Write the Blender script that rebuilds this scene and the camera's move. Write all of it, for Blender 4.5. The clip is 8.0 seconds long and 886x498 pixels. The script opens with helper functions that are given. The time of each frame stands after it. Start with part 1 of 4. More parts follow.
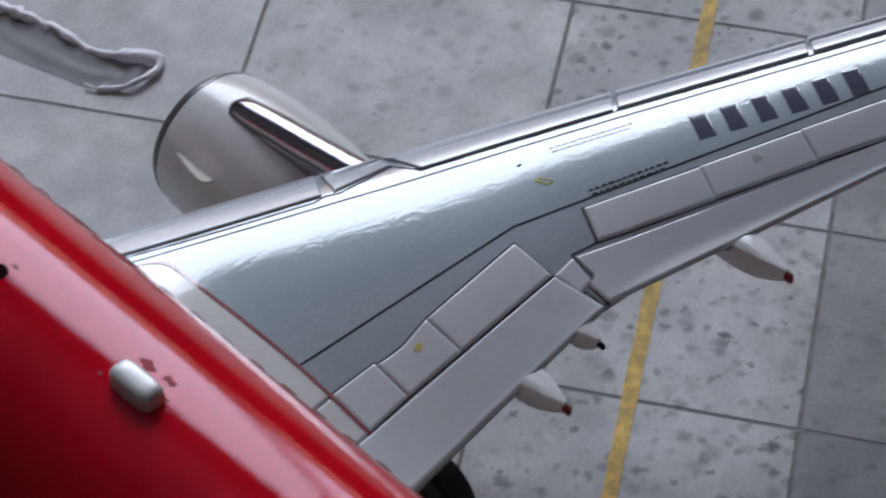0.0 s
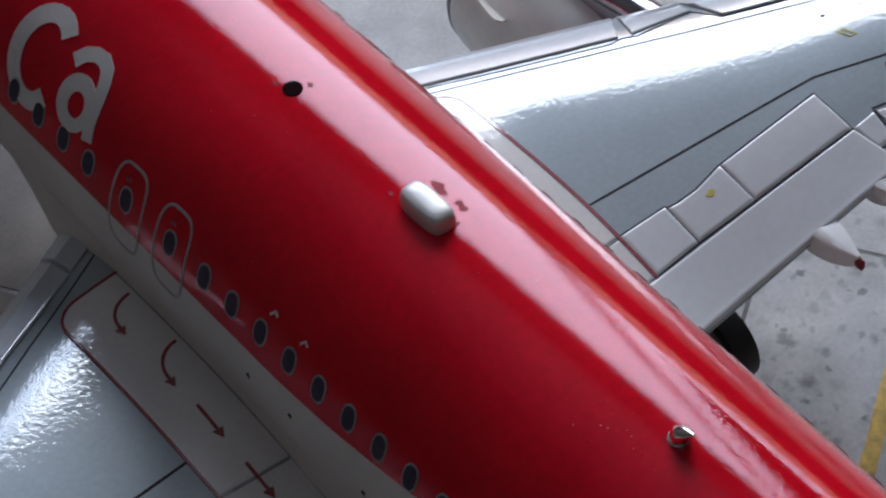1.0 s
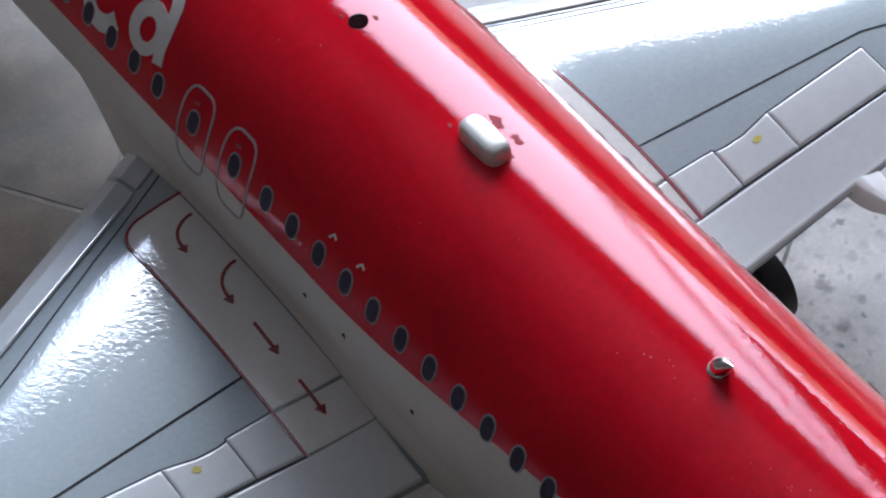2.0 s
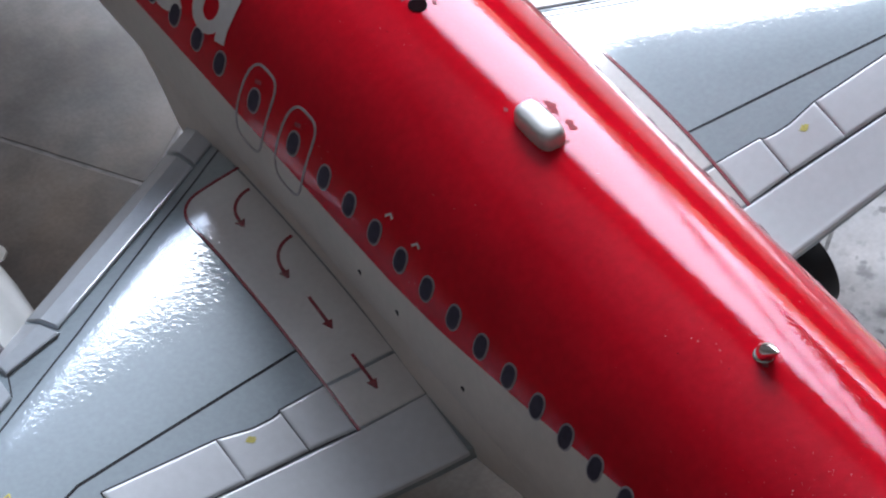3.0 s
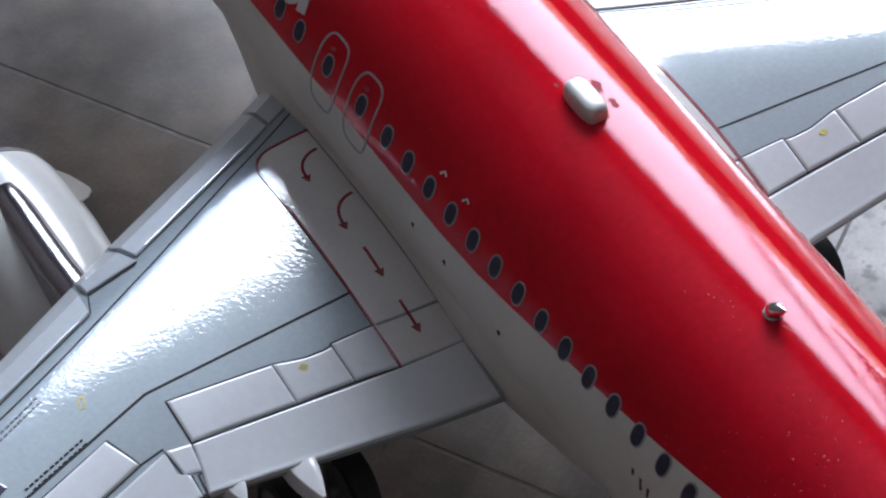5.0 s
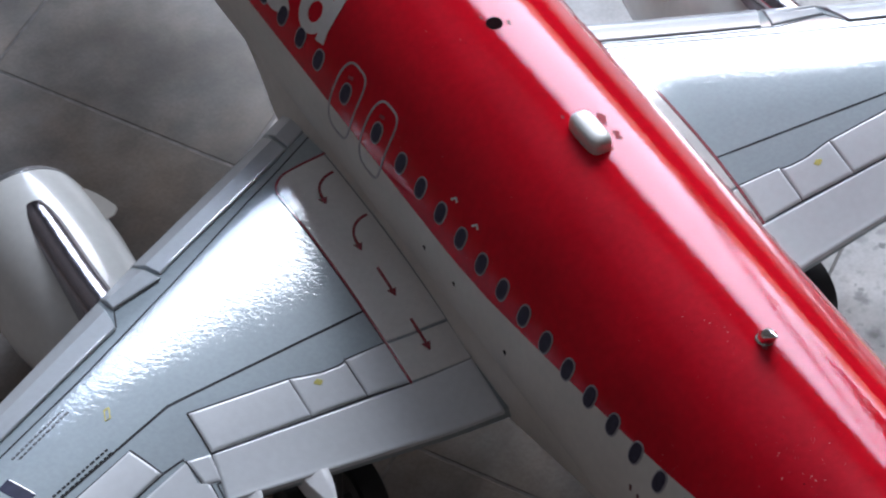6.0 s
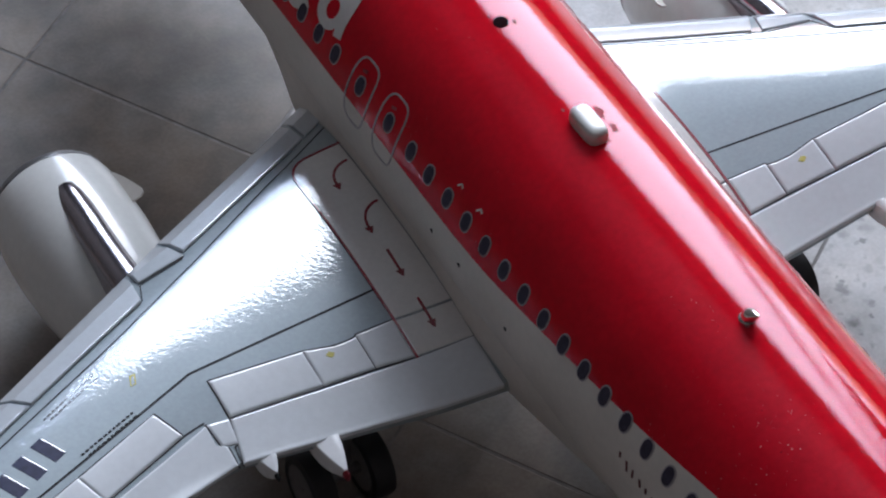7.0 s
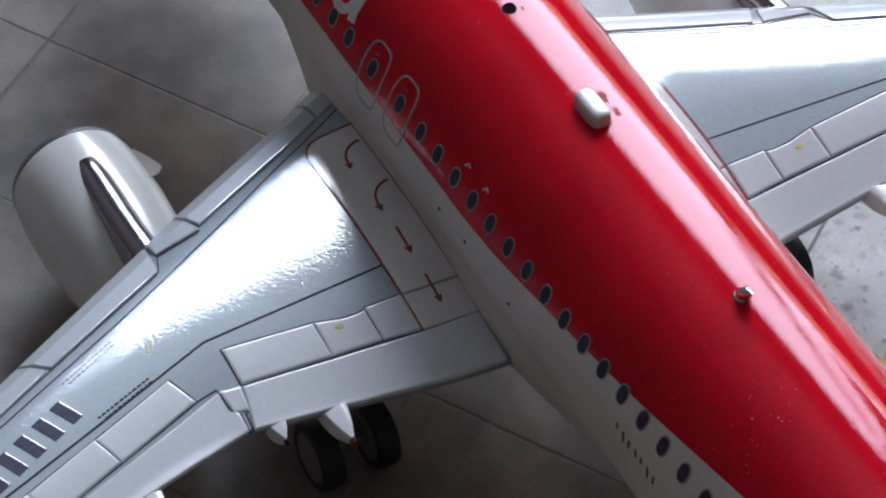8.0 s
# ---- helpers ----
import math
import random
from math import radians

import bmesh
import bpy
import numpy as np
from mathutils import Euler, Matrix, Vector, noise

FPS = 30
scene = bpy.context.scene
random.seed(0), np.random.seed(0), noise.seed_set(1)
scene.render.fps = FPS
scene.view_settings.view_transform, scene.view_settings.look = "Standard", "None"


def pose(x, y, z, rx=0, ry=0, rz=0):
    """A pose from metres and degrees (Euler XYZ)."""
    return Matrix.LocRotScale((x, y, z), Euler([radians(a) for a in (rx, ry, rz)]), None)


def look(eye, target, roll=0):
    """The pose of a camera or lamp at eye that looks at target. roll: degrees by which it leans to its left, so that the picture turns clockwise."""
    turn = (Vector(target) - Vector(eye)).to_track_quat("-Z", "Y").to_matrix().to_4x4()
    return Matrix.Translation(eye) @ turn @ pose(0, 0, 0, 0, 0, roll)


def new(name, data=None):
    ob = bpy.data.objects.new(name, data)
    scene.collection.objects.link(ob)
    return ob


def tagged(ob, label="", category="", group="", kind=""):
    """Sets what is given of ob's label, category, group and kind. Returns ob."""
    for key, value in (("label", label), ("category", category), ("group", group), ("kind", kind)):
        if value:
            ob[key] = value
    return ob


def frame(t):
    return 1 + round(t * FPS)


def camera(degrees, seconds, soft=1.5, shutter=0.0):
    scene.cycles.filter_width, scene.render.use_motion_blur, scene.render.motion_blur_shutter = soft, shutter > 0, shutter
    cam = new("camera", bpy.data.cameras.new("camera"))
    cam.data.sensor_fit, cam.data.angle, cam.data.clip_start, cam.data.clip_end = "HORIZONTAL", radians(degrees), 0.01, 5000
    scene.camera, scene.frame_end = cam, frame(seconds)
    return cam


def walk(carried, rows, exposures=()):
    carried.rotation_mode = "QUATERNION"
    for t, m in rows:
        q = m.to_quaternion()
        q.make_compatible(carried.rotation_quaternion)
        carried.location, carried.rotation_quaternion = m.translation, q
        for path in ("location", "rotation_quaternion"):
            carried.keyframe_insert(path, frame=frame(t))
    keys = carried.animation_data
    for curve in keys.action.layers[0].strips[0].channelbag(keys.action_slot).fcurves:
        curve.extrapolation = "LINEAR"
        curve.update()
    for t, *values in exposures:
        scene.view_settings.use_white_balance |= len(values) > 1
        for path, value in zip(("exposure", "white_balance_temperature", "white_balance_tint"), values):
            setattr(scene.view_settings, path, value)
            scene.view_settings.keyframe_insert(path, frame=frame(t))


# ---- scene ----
K = 1 / 200          # the model's scale: all plans below are in full-size metres
GROUND = 4.2         # height of the fuselage's axis over the apron, full size
cam = camera(16.225, 8.0, soft=2.1, shutter=0.2)
# seconds; x, y, z in metres of the full-size aeroplane; turn in degrees
ROWS = [
    (0.0, -12.174, -20.003, 32.300, 42.973, 2.279, -43.560),
    (0.5, -12.254, -20.460, 31.846, 42.488, 3.830, -40.172),
    (1.0, -12.746, -19.887, 31.227, 41.724, 3.701, -38.163),
    (1.5, -13.169, -20.151, 31.528, 41.217, 3.139, -37.242),
    (1.7, -13.302, -20.350, 31.781, 40.966, 2.952, -36.716),
    (2.8, -14.004, -21.034, 32.534, 41.141, 2.109, -34.970),
    (3.0, -14.000, -20.829, 32.801, 40.423, 2.236, -34.736),
    (3.5, -14.447, -21.363, 33.168, 40.252, 2.182, -33.814),
    (4.0, -15.064, -22.008, 33.915, 40.624, 1.369, -32.684),
    (4.5, -15.680, -22.577, 34.677, 40.989, 0.376, -31.794),
    (4.7, -16.022, -23.188, 34.582, 41.814, -0.067, -31.591),
    (5.8, -16.822, -24.631, 35.793, 42.459, -0.662, -30.777),
    (6.0, -16.953, -24.751, 36.424, 41.981, -0.770, -30.593),
    (6.5, -17.542, -25.699, 37.254, 42.147, -1.130, -30.074),
    (7.0, -18.234, -26.763, 38.253, 42.339, -1.418, -29.825),
    (7.5, -18.831, -27.058, 38.827, 42.322, -1.768, -29.094),
    (8.0, -18.902, -28.010, 39.178, 42.410, -1.900, -29.003),
]
walk(cam, [(t, pose(K * x, K * y, K * z, rx, ry, rz)) for t, x, y, z, rx, ry, rz in ROWS],
     [(0.0, 0.0), (0.5, 0.0), (1.0, 0.41), (1.5, 0.85), (3.0, 1.22), (4.0, 1.22), (6.0, 1.03), (8.0, 0.95)])

# ---- light: a wide window in front of the model's right wing ----
world = bpy.data.worlds.new("sky")
scene.world = world
world.use_nodes = True
wn = world.node_tree.nodes
sky = wn.new("ShaderNodeTexSky")
sky.sky_type, sky.sun_disc = "NISHITA", False
sky.sun_elevation, sky.sun_rotation = radians(40), radians(45)
wn["Background"].inputs["Strength"].default_value = 0.1
world.node_tree.links.new(sky.outputs[0], wn["Background"].inputs["Color"])

AZ = radians(50)                                    # the window's bearing, from the nose to the right wing
TOWARD = Vector((math.sin(AZ), math.cos(AZ), 0))    # to the window
ALONG = Vector((math.cos(AZ), -math.sin(AZ), 0))    # along it
WALL, WIN_LOW, WIN_TOP, WIN_A, WIN_B = 0.70, 0.15, 0.745, -0.42, 0.42
LAMP_LOW = 0.245

lamp = bpy.data.lights.new("window_light", "AREA")
lamp.shape, lamp.size, lamp.size_y = "RECTANGLE", WIN_B - WIN_A, WIN_TOP - LAMP_LOW
lamp.energy, lamp.color = 9.3, (0.76, 0.848, 1.0)
eye = TOWARD * (WALL + 0.03) + ALONG * (WIN_A + WIN_B) / 2 + Vector((0, 0, (LAMP_LOW + WIN_TOP) / 2))
new("window_light", lamp).matrix_world = look(eye, eye - TOWARD)


# ---- materials ----
def material(name, base, rough=0.5, metal=0.0, coat=0.0, grain=0.0, grain_size=1.0, blotch=0.0, blotch_size=0.2, bump=0.0,
             bump_size=3.0, random_tint=0.0, coat_rough=0.03, spec=0.5, coat_ior=1.5, sheen=None, peel=0.0, peel_size=20.0):
    """A painted or plain surface: fine grain and broad blotches in the colour, relief from a noise. Sizes count per full-size metre."""
    m = bpy.data.materials.new(name)
    m.use_nodes = True
    n, l = m.node_tree.nodes, m.node_tree.links
    b = n["Principled BSDF"]
    b.inputs["Base Color"].default_value = (*base, 1)
    b.inputs["Roughness"].default_value, b.inputs["Metallic"].default_value = rough, metal
    b.inputs["Coat IOR"].default_value = coat_ior
    b.inputs["Specular IOR Level"].default_value = spec
    b.inputs["Coat Weight"].default_value, b.inputs["Coat Roughness"].default_value = coat, coat_rough
    place = n.new("ShaderNodeNewGeometry").outputs["Position"]
    big = n.new("ShaderNodeVectorMath")
    big.operation = "SCALE"
    big.inputs["Scale"].default_value = 1 / K
    l.new(place, big.inputs[0])

    def cloud(size, detail=4.0):
        c = n.new("ShaderNodeTexNoise")
        c.inputs["Scale"].default_value, c.inputs["Detail"].default_value = size, detail
        l.new(big.outputs[0], c.inputs["Vector"])
        return c.outputs[0]

    def ramp(value, low, high):
        r = n.new("ShaderNodeMapRange")
        r.inputs["From Min"].default_value, r.inputs["From Max"].default_value = 0.3, 0.7
        r.inputs["To Min"].default_value, r.inputs["To Max"].default_value = low, high
        l.new(value, r.inputs["Value"])
        return r.outputs[0]

    colour = None
    for size, depth in ((grain_size, grain), (blotch_size, blotch)):
        if depth:
            mix = n.new("ShaderNodeMix")
            mix.data_type, mix.blend_type = "RGBA", "MULTIPLY"
            mix.inputs["Factor"].default_value = 1.0
            if colour is None:
                mix.inputs["A"].default_value = (*base, 1)
            else:
                l.new(colour, mix.inputs["A"])
            l.new(ramp(cloud(size), 1 - depth, 1 + depth), mix.inputs["B"])
            colour = mix.outputs["Result"]
    if random_tint:
        info = n.new("ShaderNodeObjectInfo")
        mr = n.new("ShaderNodeMapRange")
        mr.inputs["To Min"].default_value, mr.inputs["To Max"].default_value = 1 - random_tint, 1 + random_tint
        l.new(info.outputs["Random"], mr.inputs["Value"])
        mix = n.new("ShaderNodeMix")
        mix.data_type, mix.blend_type = "RGBA", "MULTIPLY"
        mix.inputs["Factor"].default_value = 1.0
        if colour is None:
            mix.inputs["A"].default_value = (*base, 1)
        else:
            l.new(colour, mix.inputs["A"])
        l.new(mr.outputs[0], mix.inputs["B"])
        colour = mix.outputs["Result"]
    if colour is not None:
        l.new(colour, b.inputs["Base Color"])
    if bump:
        bm_node = n.new("ShaderNodeBump")
        bm_node.inputs["Strength"].default_value = 1.0
        bm_node.inputs["Distance"].default_value = bump * K
        l.new(cloud(bump_size, 1.0), bm_node.inputs["Height"])
        l.new(bm_node.outputs[0], b.inputs["Normal"])
    if sheen:
        b.inputs["Specular Tint"].default_value = (*sheen, 1)
    if peel:
        peel_node = n.new("ShaderNodeBump")
        peel_node.inputs["Distance"].default_value = peel * K
        l.new(cloud(peel_size, 2.0), peel_node.inputs["Height"])
        l.new(peel_node.outputs[0], b.inputs["Coat Normal"])
    return m


RED = material("red_paint", (0.64, 0.005, 0.018), 0.022, coat=0.17, grain=0.07, grain_size=9, blotch=0.10, blotch_size=0.7, bump=0.0014, bump_size=24, coat_rough=0.016, spec=0.27, coat_ior=1.44, sheen=(1.0, 0.68, 0.97), peel=0.0014, peel_size=22)


def speckle(m, size, reach, colour):
    """Sparse small chips of another colour in a paint."""
    n, l = m.node_tree.nodes, m.node_tree.links
    b = n["Principled BSDF"]
    big = next(x for x in n if x.bl_idname == "ShaderNodeVectorMath")
    v = n.new("ShaderNodeTexVoronoi")
    v.inputs["Scale"].default_value = size
    l.new(big.outputs[0], v.inputs["Vector"])
    wob = n.new("ShaderNodeTexNoise")
    wob.inputs["Scale"].default_value = 0.6
    l.new(big.outputs[0], wob.inputs["Vector"])
    lim = n.new("ShaderNodeMapRange")
    lim.inputs["From Min"].default_value, lim.inputs["From Max"].default_value = 0.45, 0.75
    lim.inputs["To Min"].default_value, lim.inputs["To Max"].default_value = 0.0, reach
    l.new(wob.outputs[0], lim.inputs["Value"])
    less = n.new("ShaderNodeMath")
    less.operation = "LESS_THAN"
    l.new(v.outputs["Distance"], less.inputs[0])
    l.new(lim.outputs[0], less.inputs[1])
    mix = n.new("ShaderNodeMix")
    mix.data_type = "RGBA"
    l.new(less.outputs[0], mix.inputs["Factor"])
    l.new(b.inputs["Base Color"].links[0].from_socket, mix.inputs["A"])
    mix.inputs["B"].default_value = (*colour, 1)
    l.new(mix.outputs["Result"], b.inputs["Base Color"])


speckle(RED, 3.4, 0.045, (0.70, 0.30, 0.30))
speckle(RED, 6.5, 0.085, (0.66, 0.24, 0.24))
speckle(RED, 11.0, 0.07, (0.62, 0.12, 0.14))
speckle(RED, 8.3, 0.085, (0.70, 0.34, 0.36))
speckle(RED, 4.3, 0.06, (0.13, 0.0, 0.008))
WHITE = material("white_paint", (0.74, 0.70, 0.655), 0.5, coat=0.12, spec=0.25, grain=0.03, grain_size=8, blotch=0.05, blotch_size=0.8, coat_rough=0.1)
SILVER = material("silver_wing_paint", (0.33, 0.392, 0.428), 0.34, metal=0.09, spec=0.25, coat=1.0, coat_ior=1.86, coat_rough=0.022, grain=0.05, grain_size=14, blotch=0.05, blotch_size=0.5, peel=0.0018, peel_size=14)
WALKWAY = material("pale_walkway_paint", (0.72, 0.71, 0.70), 0.4, spec=0.3, coat=1.0, coat_ior=1.86, coat_rough=0.022, peel=0.0018, peel_size=14, grain=0.04, grain_size=12, blotch=0.04, blotch_size=0.6)
BARE = material("polished_slat_paint", (0.52, 0.56, 0.60), 0.30, metal=0.2, spec=0.3, coat=0.55, coat_ior=1.6, coat_rough=0.04, grain=0.04, grain_size=10, peel=0.0012, peel_size=9)
FLAP = material("light_grey_flap_paint", (0.67, 0.70, 0.735), 0.35, spec=0.4, coat=0.6, coat_rough=0.09, grain=0.03, grain_size=9, blotch=0.04, blotch_size=0.6)
INK = material("black_ink", (0.012, 0.012, 0.014), 0.55, spec=0.15, grain=0.2, grain_size=6)
EXIT_INK = material("pale_grey_ink", (0.44, 0.40, 0.42), 0.5, grain=0.15, grain_size=7)
LINE_INK = material("black_ink_under_lacquer", (0.010, 0.010, 0.012), 0.55, spec=0.15, coat=0.6, coat_ior=1.5, coat_rough=0.022, grain=0.2, grain_size=6)
WALK_INK = material("red_ink_under_lacquer", (0.24, 0.005, 0.020), 0.45, spec=0.3, coat=1.0, coat_ior=1.86, coat_rough=0.022, grain=0.15, grain_size=8)
STENCIL_INK = material("worn_black_ink", (0.07, 0.075, 0.08), 0.3, coat=1.0, coat_ior=1.86, coat_rough=0.022, grain=0.3, grain_size=9)
SMUDGE = material("grey_smudge", (0.46, 0.46, 0.47), 0.5, grain=0.12, grain_size=12)
PALE_INK = material("mid_grey_ink", (0.24, 0.26, 0.28), 0.35, spec=0.3, coat=1.0, coat_ior=1.86, coat_rough=0.022, grain=0.2, grain_size=7)
# dark colour of raised strips that stand for the shade inside the wing's grooves
GROOVE = material("groove_shadow_wash", (0.045, 0.045, 0.05), 0.6, spec=0.2, grain=0.3, grain_size=5)
TIP_INK = material("dark_red_tip_ink", (0.22, 0.006, 0.020), 0.4, grain=0.15, grain_size=8)
BROWN_INK = material("brown_red_ink", (0.13, 0.035, 0.04), 0.5, grain=0.2, grain_size=9)
CHIP = material("dull_red_undercoat", (0.42, 0.07, 0.09), 0.7, grain=0.3, grain_size=18, spec=0.2)
NAVY_INK = material("navy_ink", (0.03, 0.035, 0.085), 0.5, spec=0.15, coat=1.0, coat_ior=1.86, coat_rough=0.022, grain=0.2, grain_size=8)
YELLOW_INK = material("yellow_ink", (0.62, 0.55, 0.12), 0.5, coat=0.6, coat_rough=0.09, grain=0.2, grain_size=10)
WHITE_INK = material("white_ink", (0.74, 0.72, 0.71), 0.45, coat=0.3, grain=0.04, grain_size=9)
PANE = material("dark_window_ink", (0.050, 0.043, 0.072), 0.5, spec=0.2, grain=0.2, grain_size=12)
RIM = material("window_rim_ink", (0.38, 0.35, 0.38), 0.45, grain=0.1, grain_size=12)
CHROME = material("chrome_paint", (0.36, 0.345, 0.385), 0.17, metal=0.95, grain=0.08, grain_size=9, bump=0.003, bump_size=8)
STEEL = material("cast_metal", (0.72, 0.715, 0.70), 0.38, metal=0.25, grain=0.05, grain_size=14, bump=0.001, bump_size=10)
POLISHED = material("polished_metal", (0.78, 0.77, 0.76), 0.14, metal=1.0, grain=0.05, grain_size=14)
NACELLE = material("pearl_grey_paint", (0.76, 0.77, 0.755), 0.35, coat=0.7, grain=0.03, grain_size=8, blotch=0.05, blotch_size=0.8, coat_rough=0.07)
FAIRING = material("glossy_white_paint", (0.82, 0.83, 0.85), 0.3, coat=0.8, coat_rough=0.06, grain=0.03, grain_size=8)
LIP = material("dark_metal_lip", (0.22, 0.22, 0.23), 0.35, metal=0.8, grain=0.1, grain_size=9)
RUBBER = material("black_rubber", (0.02, 0.019, 0.022), 0.45, grain=0.2, grain_size=6)
HUB = material("dull_hub_paint", (0.20, 0.185, 0.185), 0.5, grain=0.1, grain_size=9)
HOLE = material("dark_hole", (0.012, 0.002, 0.004), 0.9, spec=0.05, grain=0.2, grain_size=9)
JOINT = material("dark_joint", (0.25, 0.24, 0.235), 0.85, grain=0.25, grain_size=4, bump=0.02, bump_size=6)
YELLOW = material("yellow_line_paint", (0.68, 0.44, 0.085), 0.6, grain=0.3, grain_size=6, blotch=0.3, blotch_size=1.6)
PALE = material("pale_soft_plastic", (0.86, 0.84, 0.90), 0.35, coat=0.3, grain=0.12, grain_size=5, bump=0.03, bump_size=5)
FILM = material("dull_mauve_plastic", (0.56, 0.54, 0.57), 0.5, grain=0.08, grain_size=3, blotch=0.15, blotch_size=1.2, bump=0.03, bump_size=2.5)
FILM.node_tree.nodes["Principled BSDF"].inputs["Alpha"].default_value = 0.30
WALLS = material("room_wall_paint", (0.148, 0.128, 0.116), 0.8, grain=0.03, grain_size=0.5, blotch=0.04, blotch_size=0.01)
LINTEL = material("window_head_paint", (0.5, 0.5, 0.5), 0.8, grain=0.03, grain_size=0.5)
CEILING = material("ceiling_paint", (0.36, 0.365, 0.37), 0.8, grain=0.03, grain_size=0.5, blotch=0.04, blotch_size=0.01)
TABLE = material("table_wood", (0.17, 0.11, 0.07), 0.45, grain=0.2, grain_size=0.5, blotch=0.12, blotch_size=0.05)
FRAME = material("window_frame_paint", (0.45, 0.42, 0.42), 0.5, grain=0.04, grain_size=0.5)
CURTAIN = material("curtain_cloth", (0.25, 0.16, 0.19), 0.9, grain=0.05, grain_size=0.5)
# see-through cloth of an added veil that weakens the window light
DIM_VEIL = material("dimming_veil_cloth", (0.7, 0.72, 0.76), 0.9, grain=0.05, grain_size=0.5)
for cloth, kind, tone, share in ((CURTAIN, "ShaderNodeBsdfTranslucent", (0.085, 0.05, 0.065, 1), 0.5), (DIM_VEIL, "ShaderNodeBsdfTransparent", (0.92, 0.95, 1.0, 1), 0.78)):
    cn, cl = cloth.node_tree.nodes, cloth.node_tree.links
    thin, both = cn.new(kind), cn.new("ShaderNodeMixShader")
    thin.inputs["Color"].default_value = tone
    both.inputs["Fac"].default_value = share
    cl.new(cn["Principled BSDF"].outputs[0], both.inputs[1])
    cl.new(thin.outputs[0], both.inputs[2])
    cl.new(both.outputs[0], cn["Material Output"].inputs["Surface"])


def concrete(name, base, spots, clouds=1.0):
    """Printed concrete: clouds, fine speckle, and dark oil spots where spots is over 0."""
    m = material(name, base, 0.5, random_tint=0.07, bump=0.0025, bump_size=9)
    n, l = m.node_tree.nodes, m.node_tree.links
    b = n["Principled BSDF"]
    big = next(x for x in n if x.bl_idname == "ShaderNodeVectorMath")
    colour = b.inputs["Base Color"].links[0].from_socket

    def layer(size, detail, low, high, darkest, lightest=1.0):
        nonlocal colour
        c = n.new("ShaderNodeTexNoise")
        c.inputs["Scale"].default_value, c.inputs["Detail"].default_value = size, detail
        l.new(big.outputs[0], c.inputs["Vector"])
        r = n.new("ShaderNodeMapRange")
        r.interpolation_type = "SMOOTHSTEP"
        r.inputs["From Min"].default_value, r.inputs["From Max"].default_value = low, high
        r.inputs["To Min"].default_value, r.inputs["To Max"].default_value = darkest, lightest
        l.new(c.outputs[0], r.inputs["Value"])
        mix = n.new("ShaderNodeMix")
        mix.data_type, mix.blend_type = "RGBA", "MULTIPLY"
        mix.inputs["Factor"].default_value = 1.0
        l.new(colour, mix.inputs["A"])
        l.new(r.outputs[0], mix.inputs["B"])
        colour = mix.outputs["Result"]

    hue = n.new("ShaderNodeTexNoise")
    hue.inputs["Scale"].default_value, hue.inputs["Detail"].default_value = 0.55, 4.0
    l.new(big.outputs[0], hue.inputs["Vector"])
    spread = n.new("ShaderNodeMapRange")
    spread.inputs["From Min"].default_value, spread.inputs["From Max"].default_value = 0.35, 0.65
    l.new(hue.outputs[0], spread.inputs["Value"])
    two = n.new("ShaderNodeMix")
    two.data_type = "RGBA"
    h = 0.022 * clouds ** 1.3
    two.inputs["A"].default_value, two.inputs["B"].default_value = (1 - h, 1.0, 1 + h, 1), (1 + h, 1.0, 1 - h, 1)
    l.new(spread.outputs[0], two.inputs["Factor"])
    tinted = n.new("ShaderNodeMix")
    tinted.data_type, tinted.blend_type = "RGBA", "MULTIPLY"
    tinted.inputs["Factor"].default_value = 1.0
    l.new(colour, tinted.inputs["A"])
    l.new(two.outputs["Result"], tinted.inputs["B"])
    colour = tinted.outputs["Result"]
    layer(0.35, 5, 0.3, 0.7, 1 - 0.24 * clouds, 1 + 0.2 * clouds)
    layer(1.6, 5, 0.3, 0.7, 0.88, 1.10)
    layer(14, 3, 0.3, 0.7, 0.93, 1.06)
    for size, dark in ((2.7, spots), (4.6, spots * 0.8)) if spots else ():
        # oil spots: one per cell, each with its own size and depth
        sway = n.new("ShaderNodeTexNoise")
        sway.inputs["Scale"].default_value, sway.inputs["Detail"].default_value = 6.0, 3.0
        l.new(big.outputs[0], sway.inputs["Vector"])
        shift = n.new("ShaderNodeVectorMath")
        shift.operation = "MULTIPLY_ADD"
        shift.inputs[1].default_value = (0.22, 0.22, 0.0)
        l.new(sway.outputs["Color"], shift.inputs[0])
        l.new(big.outputs[0], shift.inputs[2])
        cells = n.new("ShaderNodeTexVoronoi")
        cells.inputs["Scale"].default_value = size
        l.new(shift.outputs[0], cells.inputs["Vector"])
        own = n.new("ShaderNodeSeparateColor")
        l.new(cells.outputs["Color"], own.inputs[0])
        reach = n.new("ShaderNodeMapRange")
        reach.inputs["From Min"].default_value, reach.inputs["From Max"].default_value = 0.1, 1.0
        reach.inputs["To Min"].default_value, reach.inputs["To Max"].default_value = 0.24, 0.62
        l.new(own.outputs[0], reach.inputs["Value"])
        spot = n.new("ShaderNodeMapRange")
        spot.interpolation_type = "SMOOTHSTEP"
        l.new(cells.outputs["Distance"], spot.inputs["Value"])
        spot.inputs["From Min"].default_value = 0.10
        l.new(reach.outputs[0], spot.inputs["From Max"])
        depth = n.new("ShaderNodeMapRange")
        depth.inputs["To Min"].default_value, depth.inputs["To Max"].default_value = 1 - 0.2 * dark, 1 - 1.2 * dark
        l.new(own.outputs[1], depth.inputs["Value"])
        l.new(depth.outputs[0], spot.inputs["To Min"])
        mix = n.new("ShaderNodeMix")
        mix.data_type, mix.blend_type = "RGBA", "MULTIPLY"
        mix.inputs["Factor"].default_value = 1.0
        l.new(colour, mix.inputs["A"])
